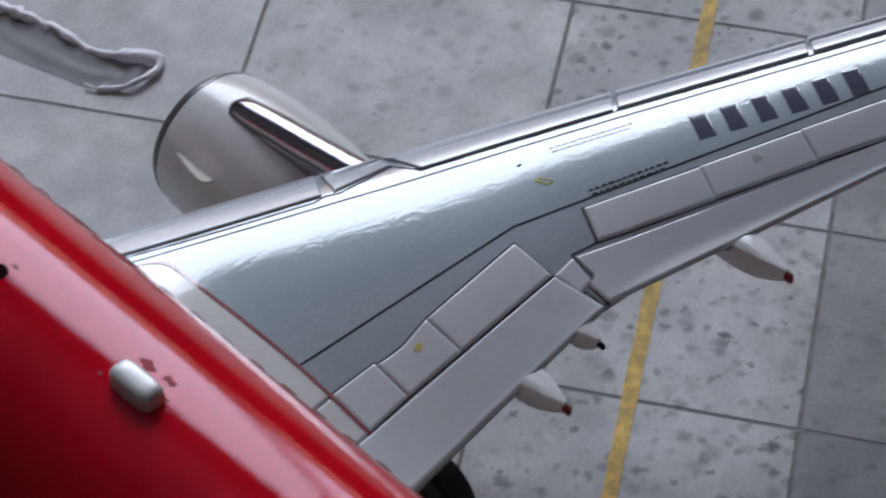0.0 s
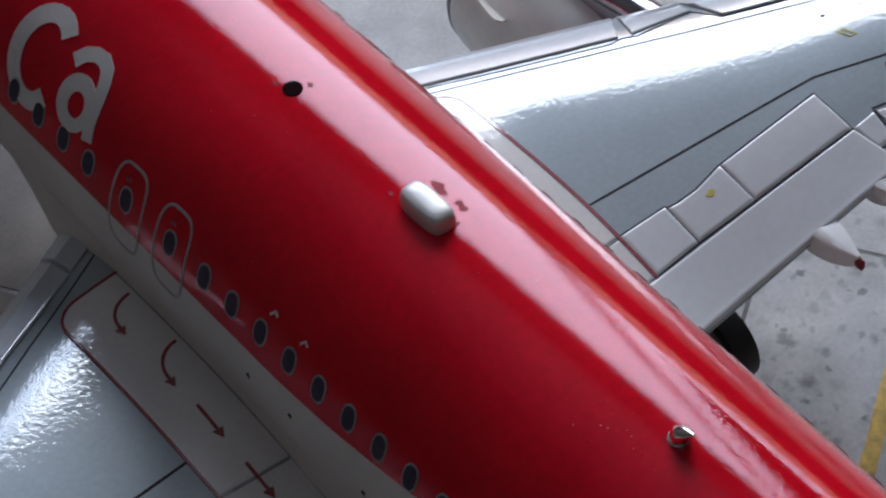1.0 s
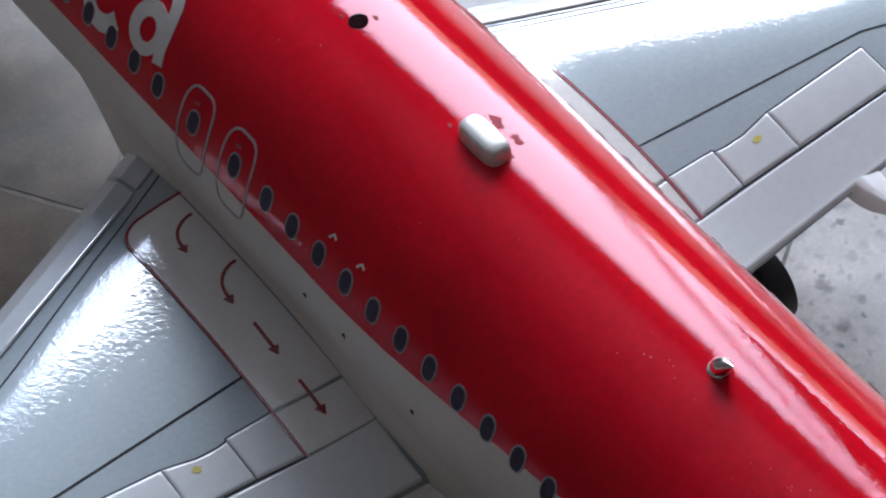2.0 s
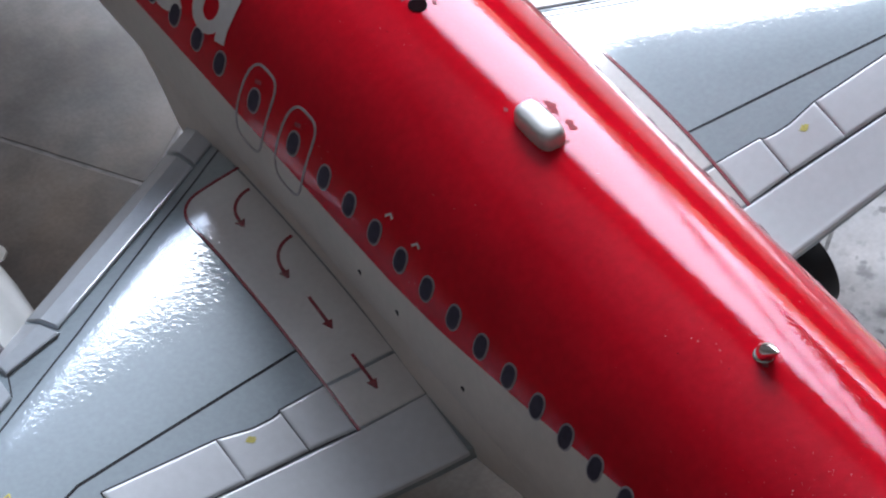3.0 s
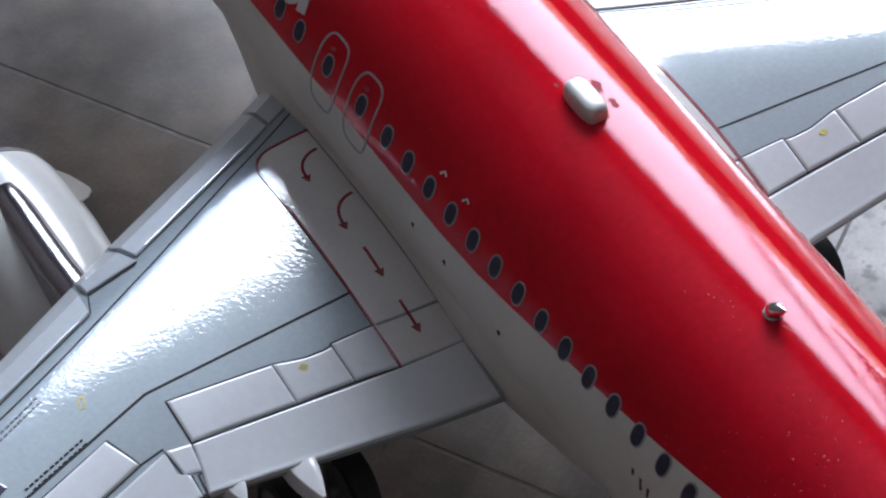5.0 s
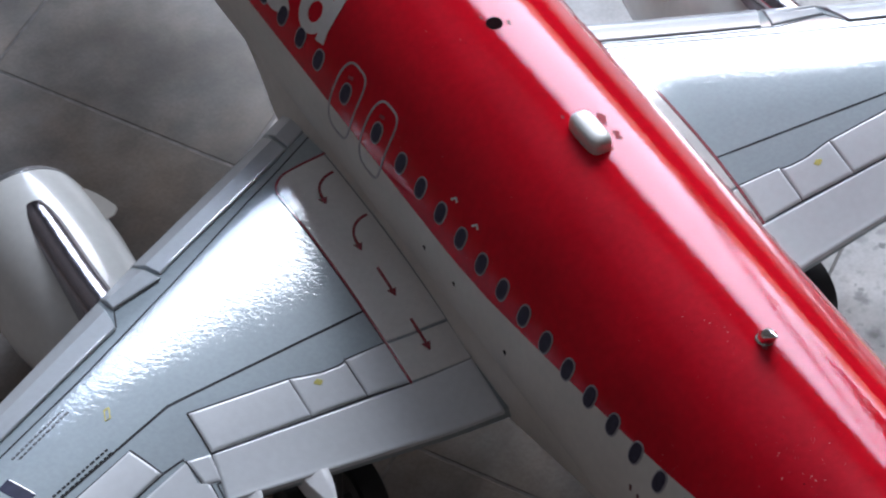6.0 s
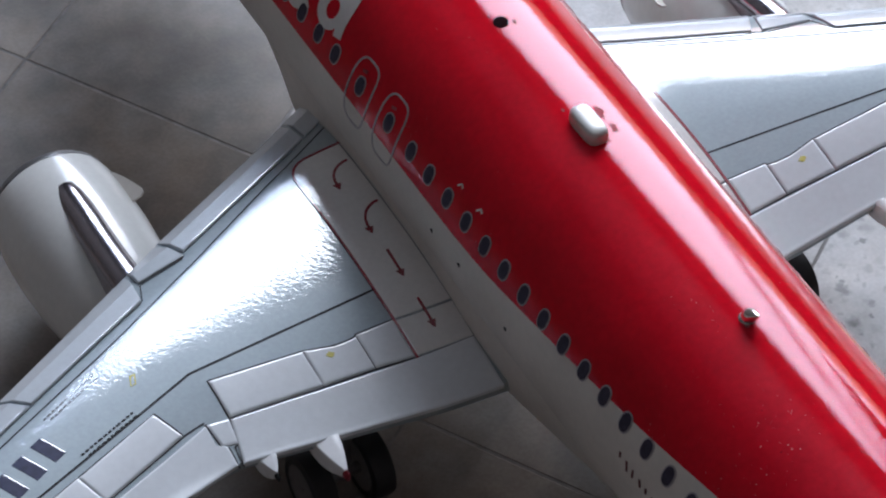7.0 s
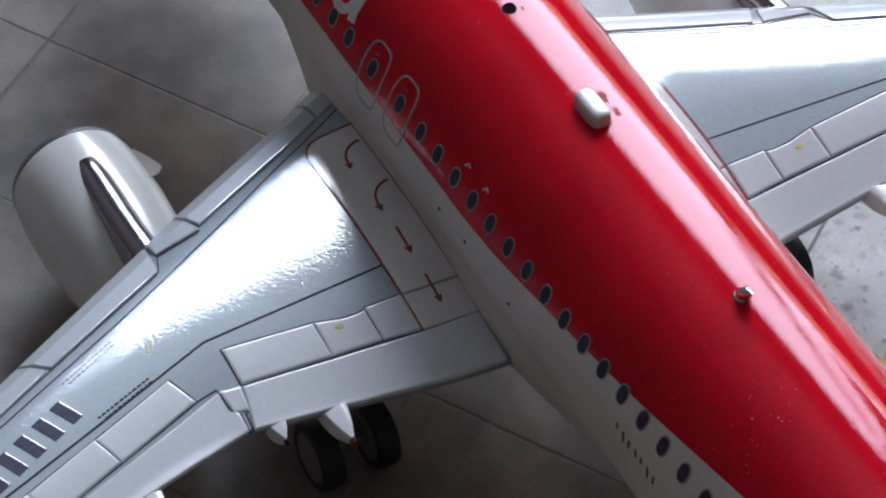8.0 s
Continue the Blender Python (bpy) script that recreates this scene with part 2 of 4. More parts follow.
        l.new(spot.outputs[0], mix.inputs["B"])
        colour = mix.outputs["Result"]
    l.new(colour, b.inputs["Base Color"])
    return m


STAINED = concrete("stained_concrete_print", (0.50, 0.49, 0.495), 0.66)
SPOTTED = concrete("lightly_stained_concrete_print", (0.53, 0.525, 0.525), 0.28)
CLEAN = concrete("clean_concrete_print", (0.54, 0.535, 0.54), 0.0)
DARK = concrete("dark_concrete_print", (0.29, 0.29, 0.295), 0.3)
# shade in the colour: brown concrete, lightened where too little light reaches the rear left
LIFTED_SHADE = concrete("lifted_shade_concrete_print", (0.34, 0.305, 0.275), 0.0, 1.8)
# shade in the colour: dark brown copy of the concrete for the aeroplane's shaded side
SHADED = concrete("shaded_concrete_print", (0.19, 0.168, 0.150), 0.0, 2.3)


# ---- building helpers ----
def part(name, bm, mat, parent=None, label="", sharp=35, recalc=True):
    """Links bm, drawn in full-size metres, as one mesh object at the model's scale."""
    me = bpy.data.meshes.new(name)
    if recalc:
        bmesh.ops.recalc_face_normals(bm, faces=bm.faces)
    bm.to_mesh(me)
    bm.free()
    me.transform(Matrix.Scale(K, 4))
    for m in mat if isinstance(mat, (list, tuple)) else [mat]:
        me.materials.append(m)
    me.polygons.foreach_set("use_smooth", [True] * len(me.polygons))
    me.set_sharp_from_angle(angle=radians(sharp))
    ob = new(name, me)
    if parent is not None:
        ob.parent = parent
    if label:
        tagged(ob, label)
    return ob


def grid_faces(bm, rows, close_u=False, close_v=False):
    """Quads between rows of vertices."""
    made = []
    nr, nc = len(rows), len(rows[0])
    for i in range(nr if close_u else nr - 1):
        for j in range(nc if close_v else nc - 1):
            q = [rows[i][j], rows[i][(j + 1) % nc], rows[(i + 1) % nr][(j + 1) % nc], rows[(i + 1) % nr][j]]
            made.append(bm.faces.new(q))
    return made


def tube(bm, points, radii, sides=10, squash=1.0, caps=True):
    """A round bar along points."""
    rows = []
    for i, p in enumerate(points):
        a, b = points[max(i - 1, 0)], points[min(i + 1, len(points) - 1)]
        d = (Vector(b) - Vector(a)).normalized()
        side = d.cross(Vector((0, 0, 1)))
        side = Vector((1, 0, 0)) if side.length < 1e-4 else side.normalized()
        up = side.cross(d)
        rows.append([bm.verts.new(Vector(p) + radii[i] * (math.cos(w) * side + squash * math.sin(w) * up))
                     for w in (2 * math.pi * k / sides for k in range(sides))])
    grid_faces(bm, rows, close_v=True)
    if caps:
        bm.faces.new(rows[0])
        bm.faces.new(rows[-1])
    return rows


def lathe(bm, profile, centre, axis="y", sides=40, squash=1.0):
    """Turns (along, radius) pairs round an axis through centre; the profile closes on itself."""
    rows = []
    for a, r in profile:
        ring = []
        for k in range(sides):
            w = 2 * math.pi * k / sides
            c, s = r * math.cos(w), r * math.sin(w) * squash
            ring.append(bm.verts.new(Vector(centre) + (Vector((c, a, s)) if axis == "y" else Vector((a, c, s)))))
        rows.append(ring)
    grid_faces(bm, rows, close_u=True, close_v=True)


def box(bm, lo, hi, bevel=0.0):
    made = bmesh.ops.create_cube(bm, size=1.0)["verts"]
    for v in made:
        v.co = Vector([lo[i] + (v.co[i] + 0.5) * (hi[i] - lo[i]) for i in range(3)])
    if bevel:
        edges = list({e for v in made for e in v.link_edges})
        bmesh.ops.bevel(bm, geom=edges, offset=bevel, segments=2, profile=0.5, affect="EDGES")


def lerp(table, x):
    """Straight lines through (x, value) pairs."""
    return float(np.interp(x, [a for a, _ in table], [b for _, b in table]))


# ---- the room and the table ----
def oriented_box(name, lo, hi, mat, bevel=0.0, parent=None, label=""):
    """A box in metres along the window's wall: first axis along it, second toward it."""
    bm = bmesh.new()
    box(bm, [c / K for c in lo], [c / K for c in hi], bevel / K)
    turn = Matrix((ALONG, TOWARD, (0, 0, 1))).transposed().to_4x4()
    bm.transform(turn)
    return part(name, bm, mat, parent, label)


TOP_Z, HALF, BACK = 0.98, 0.72, -0.62
S = "structure"
tagged(oriented_box("ceiling", (-HALF - 0.04, BACK - 0.04, TOP_Z), (HALF + 0.04, WALL + 0.04, TOP_Z + 0.04), CEILING), "plain pale painted ceiling of the window bay", "ceiling", kind=S)
tagged(oriented_box("wall_back", (-HALF - 0.04, BACK - 0.04, -0.04), (HALF + 0.04, BACK, TOP_Z), WALLS), "plain painted wall far from the window", "wall", kind=S)
tagged(oriented_box("wall_west", (-HALF - 0.04, BACK, -0.04), (-HALF, WALL, TOP_Z), WALLS), "plain painted side wall of the window bay", "wall", kind=S)
tagged(oriented_box("wall_east", (HALF, BACK, -0.04), (HALF + 0.04, WALL, TOP_Z), WALLS), "plain painted side wall of the window bay", "wall", kind=S)
window_wall = tagged(new("wall_window", None), "painted wall with one wide window opening", "wall", kind=S)
oriented_box("wall_below", (-HALF - 0.04, WALL, -0.04), (HALF + 0.04, WALL + 0.04, WIN_LOW), WALLS, parent=window_wall)
oriented_box("wall_above", (-HALF - 0.04, WALL, WIN_TOP), (HALF + 0.04, WALL + 0.04, TOP_Z), LINTEL, parent=window_wall)
oriented_box("wall_beside", (-HALF - 0.04, WALL, WIN_LOW), (WIN_A, WALL + 0.04, WIN_TOP), WALLS, parent=window_wall)
oriented_box("wall_beside", (WIN_B, WALL, WIN_LOW), (HALF + 0.04, WALL + 0.04, WIN_TOP), WALLS, parent=window_wall)
window_1 = tagged(new("window_1", None), "wide daylight window with a pale frame", "window", kind=S)
for a, b in ((WIN_A, WIN_A + 0.012), (WIN_B - 0.012, WIN_B)):
    oriented_box("window_frame", (a, WALL + 0.005, WIN_LOW + 0.001), (b, WALL + 0.02, WIN_TOP - 0.001), FRAME, 0.002, window_1)
for a, b in ((WIN_LOW, WIN_LOW + 0.012), (WIN_TOP - 0.006, WIN_TOP)):
    oriented_box("window_frame", (WIN_A + 0.0125, WALL + 0.005, a), (WIN_B - 0.0125, WALL + 0.02, b), FRAME, 0.002, window_1)
oriented_box("mullion", (0.086, WALL + 0.004, WIN_LOW + 0.0125), (0.104, WALL + 0.022, WIN_TOP - 0.0065), FRAME, 0.002, window_1, "slim upright window bar")


def curtain(a0, a1, low, cloth, label):
    """A hanging cloth with soft folds, inside the window, from a0 to a1 along the wall."""
    bm = bmesh.new()
    folds = []
    n = max(int((a1 - a0) * 300), 24)
    for k in range(n + 1):
        d = WALL - 0.012 + 0.007 * math.sin(k * 0.9) + 0.002 * math.sin(k * 2.3)
        foot = ALONG * (a0 + (a1 - a0) * k / n)
        folds.append([bm.verts.new((foot + TOWARD * (d + e) + Vector((0, 0, z))) / K) for e, z in ((-0.0006, low), (-0.0006, WIN_TOP + 0.02), (0.0006, WIN_TOP + 0.02), (0.0006, low))])
    grid_faces(bm, folds, close_v=True)
    bm.faces.new(folds[0])
    bm.faces.new(folds[-1])
    return part("curtain", bm, cloth, window_1, label, sharp=60)


curtain(0.131, WIN_B + 0.02, 0.262, CURTAIN, "drawn mauve curtain over the rear part of the window")
# this second cloth is added, out of view, to dim the window's far end
curtain(WIN_A - 0.02, -0.335, WIN_LOW, DIM_VEIL, "unseen sheer veil added to dim the window's far side")
SUNLIT = bpy.data.materials.new("sunlit_distance")
SUNLIT.use_nodes = True
glow = SUNLIT.node_tree.nodes["Principled BSDF"]
glow.inputs["Base Color"].default_value = (0.5, 0.3, 0.2, 1)
glow.inputs["Emission Color"].default_value, glow.inputs["Emission Strength"].default_value = (1.0, 0.64, 0.50, 1), 1.8
tagged(oriented_box("backdrop", (WIN_A - 0.1, WALL + 0.12, 0.06), (WIN_B + 0.1, WALL + 0.13, LAMP_LOW + 0.02), SUNLIT), "warm sunlit distance outside the window", "backdrop", kind=S)
tagged(oriented_box("floor", (-HALF, BACK, -0.04), (HALF, WALL, -0.006), TABLE), "plain brown wooden table top under the apron mat", "table top", kind=S)

# ---- the apron: a mat of printed concrete slabs ----
PU = Vector((math.cos(radians(35.2)), math.sin(radians(35.2)), 0))
QV = Vector((math.sin(radians(31.3)), -math.cos(radians(31.3)), 0))
P_CUTS = [-25.2, -21.3, -17.4, -13.5, -9.6, -5.7, -1.9, 1.76, 5.83, 9.51, 13.42, 17.3, 21.2, 25.1, 29.0, 32.9]
Q_CUTS = [-29.8, -25.1, -20.4, -15.7, -11.0, -6.25, -1.5, 3.18, 7.58, 12.1, 16.7, 21.3]
turn_grid = Matrix((PU, QV, (0, 0, -1))).transposed().to_4x4()   # p, q and depth

apron = tagged(new("ground", None), "grey concrete apron mat of square slabs with dark joints", "apron", kind=S)
bm = bmesh.new()
box(bm, (P_CUTS[0], Q_CUTS[0], 0.008), (P_CUTS[-1], Q_CUTS[-1], 1.15))
bm.transform(turn_grid)
part("joint_bed", bm, JOINT, apron, "dark joint filling between slabs")

# the yellow guide line, worn, laid over the slabs
bm = bmesh.new()
rng = random.Random(4)
rows = []
N_LINE = 260
for i in range(N_LINE + 1):
    p = P_CUTS[0] + (P_CUTS[-1] - P_CUTS[0]) * i / N_LINE
    w0, w1 = -0.108 + rng.uniform(-0.010, 0.010), 0.108 + rng.uniform(-0.010, 0.010)
    rows.append([bm.verts.new((p, 5.25 + w, d)) for w, d in ((w0, 0.006), (w0, -0.012), (w1, -0.012), (w1, 0.006))])
grid_faces(bm, rows, close_v=True)
bm.transform(turn_grid)
tagged(part("guide_line", bm, YELLOW, apron, "worn yellow painted guide line"))


# ---- the model aeroplane ----
plane = tagged(new("model_airplane", None), "red and white die-cast airliner model with silver wings on its wheels", "model airplane")
R_FUS = 2.1                        # radius for laying out the marks
SHELL, OFF = 2.0, (-0.09, 0.1)     # the shell itself, and its middle off the axis


def colour_edge(y):
    """Where red meets white on the side, in degrees from the crown."""
    return lerp([(-16, 12), (-7.3, 50.7), (-5.26, 60.3), (-3.42, 67.3), (-1.6, 74.0), (-0.6, 75.8), (6, 75.5), (16, 78)], y)


def fus_radius(y):
    if y > 10.5:
        return R_FUS * max(1 - ((y - 10.5) / 6.3) ** 2.2, 0.0) ** 0.6
    if y < -8.5:
        return R_FUS * (1 - 0.86 * ((-8.5 - y) / 12.0) ** 1.4)
    return R_FUS


def fus_rise(y):
    return 0.0 if y > -8.5 else 0.9 * ((-8.5 - y) / 12.0) ** 1.4


def on_fus(y, deg, lift=0.0):
    """A place on the skin; deg from the crown, to the right wing plus."""
    k, a = fus_radius(y) / R_FUS, radians(deg)
    rel = (Vector((R_FUS * math.sin(a), R_FUS * math.cos(a))) - Vector(OFF)).normalized() * SHELL
    return Vector((k * (OFF[0] + rel.x) + lift * rel.x / SHELL, y, k * (OFF[1] + rel.y) + lift * rel.y / SHELL + fus_rise(y) + GROUND))


def build_fuselage():
    bm = bmesh.new()
    ys = [16.78, 16.6, 16.2, 15.6, 14.8, 13.8, 12.6, 11.5, 10.5] + [10.5 - 0.5 * k for k in range(1, 39)] + [-9.5, -11, -12.5, -14.5, -16.5, -18.5, -20.4]
    rows = []
    for y in ys:
        e = colour_edge(y)
        half = [e * k / 22 for k in range(23)] + [e + (180 - e) * k / 20 for k in range(1, 20)]
        w = e + 7        # the red reaches lower on the right side
        right = [w * k / 22 for k in range(23)] + [w + (180 - w) * k / 20 for k in range(1, 20)]
        degs = right + [180] + [-d for d in reversed(half[1:])]
        rows.append([bm.verts.new(on_fus(y, d)) for d in degs])
    grid_faces(bm, rows, close_v=True)
    bm.faces.new(rows[0])
    bm.faces.new(rows[-1])
    n = len(rows[0])
    bm.faces.ensure_lookup_table()
    for i, f in enumerate(bm.faces):
        j = i % n
        f.material_index = 1 if 22 <= j < n - 22 else 0
    return part("fuselage", bm, [RED, WHITE], plane, "glossy red upper shell over a white belly", sharp=60)


fuselage = build_fuselage()


def skin_strip(points, width, lift=0.012, closed=False):
    """A flat inked line on the skin along (y, deg) points."""
    bm = bmesh.new()
    flat = [Vector((y, R_FUS * radians(d), 0)) for y, d in points]
    rows = []
    n = len(flat)
    for i, p in enumerate(flat):
        a = flat[(i - 1) % n] if closed or i else p
        b = flat[(i + 1) % n] if closed or i < n - 1 else p
        d = (b - a).normalized()
        o = Vector((-d.y, d.x, 0)) * width / 2
        ring = []
        for q, h in ((p - o, -0.02), (p - o, lift), (p + o, lift), (p + o, -0.02)):
            ring.append(bm.verts.new(on_fus(q.x, math.degrees(q.y / R_FUS), h)))
        rows.append(ring)
    grid_faces(bm, rows, close_u=closed, close_v=True)
    return bm


def skin_patch(outline, lift=0.012, inner=None):
    """A filled shape on the skin from a closed (y, deg) outline, or the band between two outlines."""
    bm = bmesh.new()
    def ring(pts, h):
        return [bm.verts.new(on_fus(y, d, h)) for y, d in pts]
    if inner:
        a, b = ring(outline, lift), ring(inner, lift)
        a2, b2 = ring(outline, -0.02), ring(inner, -0.02)
        grid_faces(bm, [a2, a, b, b2], close_v=True)
        return bm
    cy = sum(y for y, _ in outline) / len(outline)
    cd = sum(d for _, d in outline) / len(outline)
    rows = [ring([(cy + (y - cy) * f, cd + (d - cd) * f) for y, d in outline], lift) for f in (0.05, 0.35, 0.7, 1.0)]
    rows.append(ring(outline, -0.02))
    grid_faces(bm, rows, close_v=True)
    bm.faces.new(rows[0])
    return bm


def oval(y, deg, ry, rz, n=20, power=2.4):
    """A rounded outline on the skin; ry and rz in metres."""
    out = []
    for k in range(n):
        w = 2 * math.pi * k / n
        c, s = math.cos(w), math.sin(w)
        c, s = math.copysign(abs(c) ** (2 / power), c), math.copysign(abs(s) ** (2 / power), s)
        out.append((y + ry * c, deg + math.degrees(rz * s / R_FUS)))
    return out


WINDOW_DEG = 65.3
for side in (-1, 1):
    spots = [0.98 - 0.542 * k for k in range(17)] + [1.66, 2.55] + [3.34 + 0.532 * k for k in range(14)]
    for y in spots:
        deg = side * (WINDOW_DEG - max(0.0, -y - 1.0) * 0.35)
        ring = part("window", skin_patch(oval(y, deg, 0.120, 0.172), 0.010), RIM, plane)
        part("pane", skin_patch(oval(y, deg, 0.097, 0.148), 0.017), PANE, ring)
    for y in (1.66, 2.55):
        out = oval(y - 0.02, side * 68.5, 0.30, 0.57, 40, 3.6)
        part("exit_outline", skin_strip(out, 0.032, 0.010, closed=True), EXIT_INK, plane, "light grey printed emergency exit outline")
        part("exit_sign", skin_strip([(y + 0.09, side * 59), (y - 0.02, side * 58)], 0.05, 0.012), CHIP, plane)

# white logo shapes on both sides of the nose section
for side in (-1, 1):
    mid = 4.73 if side < 0 else 5.45
    deg0 = 49 if side < 0 else 32
    arc = [(mid + side * 0.42 * math.cos(w), side * (deg0 - math.degrees(0.56 * math.sin(w) / R_FUS))) for w in np.linspace(radians(50), radians(320), 26)]
    part("logo_arc", skin_strip(arc, 0.24, 0.012), WHITE_INK, plane, "white printed logo arc")
    if side > 0:
        part("logo_mark", skin_patch(oval(4.2, 38, 0.24, 0.06, 16, 2.0), 0.010), NAVY_INK, plane, "dark printed mark")
        continue
    out = oval(3.87, side * 51.9, 0.33, 0.355, 32, 2.0)
    inn = oval(3.85, side * 52.3, 0.145, 0.16, 32, 2.0)
    part("logo_ring", skin_patch(out, 0.012, inn), WHITE_INK, plane, "white printed logo ring")
    bar = [(4.20, side * 41.5), (4.10, side * 37.5), (3.96, side * 35.2), (3.82, side * 34.8), (3.69, side * 36.5), (3.61, side * 40), (3.57, side * 44), (3.54, side * 49), (3.52, side * 54), (3.47, side * 59.5)]
    part("logo_bar", skin_strip(bar, 0.19, 0.014), WHITE_INK, plane, "white printed curved logo bar")

# small brown-red marks on the white side behind the wing, and pale marks above the windows
for k in range(7):
    y = -5.12 - 0.17 * k
    part("small_mark", skin_strip([(y, -75.6 - 0.36 * k), (y - 0.02 - 0.03 * (k % 2), -78.0 - 0.36 * k - 1.2 * ((k * 3) % 4) / 2)], 0.035, 0.010), BROWN_INK, plane)
for y, d in ((-0.22, -55.5), (-0.78, -55.8)):
    part("small_mark", skin_strip([(y + 0.06, d - 2), (y, d), (y - 0.06, d - 1)], 0.03, 0.010), WHITE_INK, plane)


for y, d in ((0.05, -86.5), (-0.75, -86.0), (-2.1, -88.0)):
    part("paint_chip", skin_patch([(y + 0.04, d), (y + 0.01, d + 1.0), (y - 0.03, d + 0.6), (y - 0.02, d - 1.0)], 0.009), INK, plane)
for y, d, r, k in ((1.60, 4.6, 0.06, 0.7), (1.86, -3.6, 0.05, 3.1), (-5.08, -3.0, 0.09, 1.7), (-0.62, 8.0, 0.16, 1.0), (-0.98, 8.6, 0.13, 2.3), (-1.16, 2.5, 0.07, 4.0), (-0.36, -4.8, 0.05, 0.4)):
    ragged = [(y + r * math.cos(w) * (0.75 + 0.25 * math.sin(5 * w + k) * math.sin(3 * w + 2 * k)), d + math.degrees(r * 0.55 * math.sin(w) * (0.7 + 0.3 * math.cos(4 * w + k)) / R_FUS)) for w in np.linspace(0, 6.0, 26)]
    part("paint_chip", skin_patch(ragged, 0.005), CHIP, plane)


def build_dome():
    bm = bmesh.new()
    n = 36
    rows = []
    for f, h in ((1.0, -0.10), (1.0, 0.10), (0.96, 0.16), (0.88, 0.20), (0.72, 0.225), (0.35, 0.235), (0.05, 0.237)):
        ring = []
        for k in range(n):
            w = 2 * math.pi * k / n
            c, s = math.cos(w), math.sin(w)
            c, s = math.copysign(abs(c) ** 0.55, c), math.copysign(abs(s) ** 0.55, s)
            ring.append(bm.verts.new((-0.045 + 0.182 * f * c, -0.85 + 0.36 * (1 - (1 - f) * 0.6) * s, GROUND + R_FUS - 0.02 + h)))
        rows.append(ring)
    grid_faces(bm, rows, close_v=True)
    bm.faces.new(rows[0])
    bm.faces.new(rows[-1])
    return part("antenna_dome", bm, STEEL, plane, "silver rounded aerial cover on the crown")


build_dome()
bm = bmesh.new()
bmesh.ops.create_circle(bm, cap_ends=True, radius=0.118, segments=24)
bmesh.ops.extrude_face_region(bm, geom=bm.faces[:])
for v in bm.verts[:24]:
    v.co.z -= 0.03
bm.transform(Matrix.Translation((-0.03, 1.67, GROUND + R_FUS + 0.013)))
part("socket_hole", bm, HOLE, plane, "dark open socket on the crown")


def build_aerial():
    bm = bmesh.new()
    base = Vector((-0.04, -4.99, GROUND + R_FUS - 0.02))
    tube(bm, [base, base + Vector((0, 0, 0.03)), base + Vector((0, 0, 0.042)), base + Vector((0, 0, 0.038)), base + Vector((0, 0, 0.02))], [0.128, 0.128, 0.116, 0.105, 0.09], 18)
    part("aerial_base", bm, POLISHED, plane, "scuffed metal ring at the foot of the aerial")
    bm = bmesh.new()
    tube(bm, [base + Vector((0, -a, h)) for a, h in ((0, 0), (0.005, 0.04), (0.025, 0.09), (0.07, 0.15), (0.13, 0.21), (0.19, 0.26), (0.24, 0.295))], [0.085, 0.105, 0.115, 0.105, 0.075, 0.04, 0.008], 12)
    part("aerial", bm, POLISHED, plane, "stubby swept-back bare metal aerial")


build_aerial()


def build_belly():
    bm = bmesh.new()
    rows = []
    for y in [7.6 - 0.35 * k for k in range(46)]:
        f = lerp([(-8.15, 0.0), (-7.2, 0.0), (-5.4, 0.24), (-4.2, 0.44), (-3.2, 0.62), (-2.2, 0.80), (-1.4, 0.93), (-0.8, 1.0), (4.2, 1.0), (4.8, 0.9), (5.6, 0.6), (6.6, 0.25), (7.5, 0.0)], y)
        half = []
        for k in range(25):
            z = -0.35 - 2.12 * (math.sin(math.pi / 2 * k / 24) if k < 24 else 1.0)
            boxy = lerp([(-2.47, 0.0), (-2.46, 0.9), (-2.42, 1.3), (-2.33, 1.6), (-2.1, 1.86), (-1.8, 2.01), (-1.5, 2.08), (-1.1, 2.09), (-0.8, 2.06), (-0.6, 2.02), (-0.35, 2.0)], z)
            w = math.pi / 2 * k / 24
            bare = (1.90 * math.cos(math.asin(0.17) + (math.pi / 2 - math.asin(0.17)) * k / 24), -1.90 * math.sin(math.asin(0.17) + (math.pi / 2 - math.asin(0.17)) * k / 24))
            half.append((boxy * f + bare[0] * (1 - f), z * f + bare[1] * (1 - f)))
        half = [(x * 0.955, z) for x, z in half]
        ring = [bm.verts.new((x, y, GROUND + z)) for x, z in half] + [bm.verts.new((-x, y, GROUND + z)) for x, z in reversed(half[:-1])]
        rows.append(ring)
    grid_faces(bm, rows, close_v=True)
    bm.faces.new(rows[0])
    bm.faces.new(rows[-1])
    return part("belly_fairing", bm, WHITE, plane, "white wing root fairing", sharp=60)


build_belly()

# ---- wings ----
LE = [(1.2, 4.89), (2.1, 4.43), (5.4, 2.69), (6.1, 2.28), (12.27, -1.23), (17.0, -3.95)]
TE = [(1.2, -2.0), (6.25, -1.84), (7.2, -1.95), (8.0, -2.19), (8.5, -2.38), (10.32, -2.97), (17.0, -5.03)]
TWIST = [(1.2, 0.04), (3.0, 0.032), (4.5, 0.018), (6.0, -0.004), (7.2, -0.003), (10.0, 0.0)]
DROOP = [(1.2, 0.018), (3.0, 0.021), (4.5, 0.031), (6.0, 0.032), (7.2, 0.022), (8.0, 0.015), (12.0, 0.0)]     # the right wing only, nose down
CHORD_Z = [(1.2, -1.475), (2.0, -1.452), (2.6, -1.424), (3.0, -1.39), (6.0, -0.99), (17.0, 0.21)]
RISE = [(1.2, 0.66), (3.0, 0.58), (6.0, 0.46), (10.0, 0.37), (17.0, 0.18)]
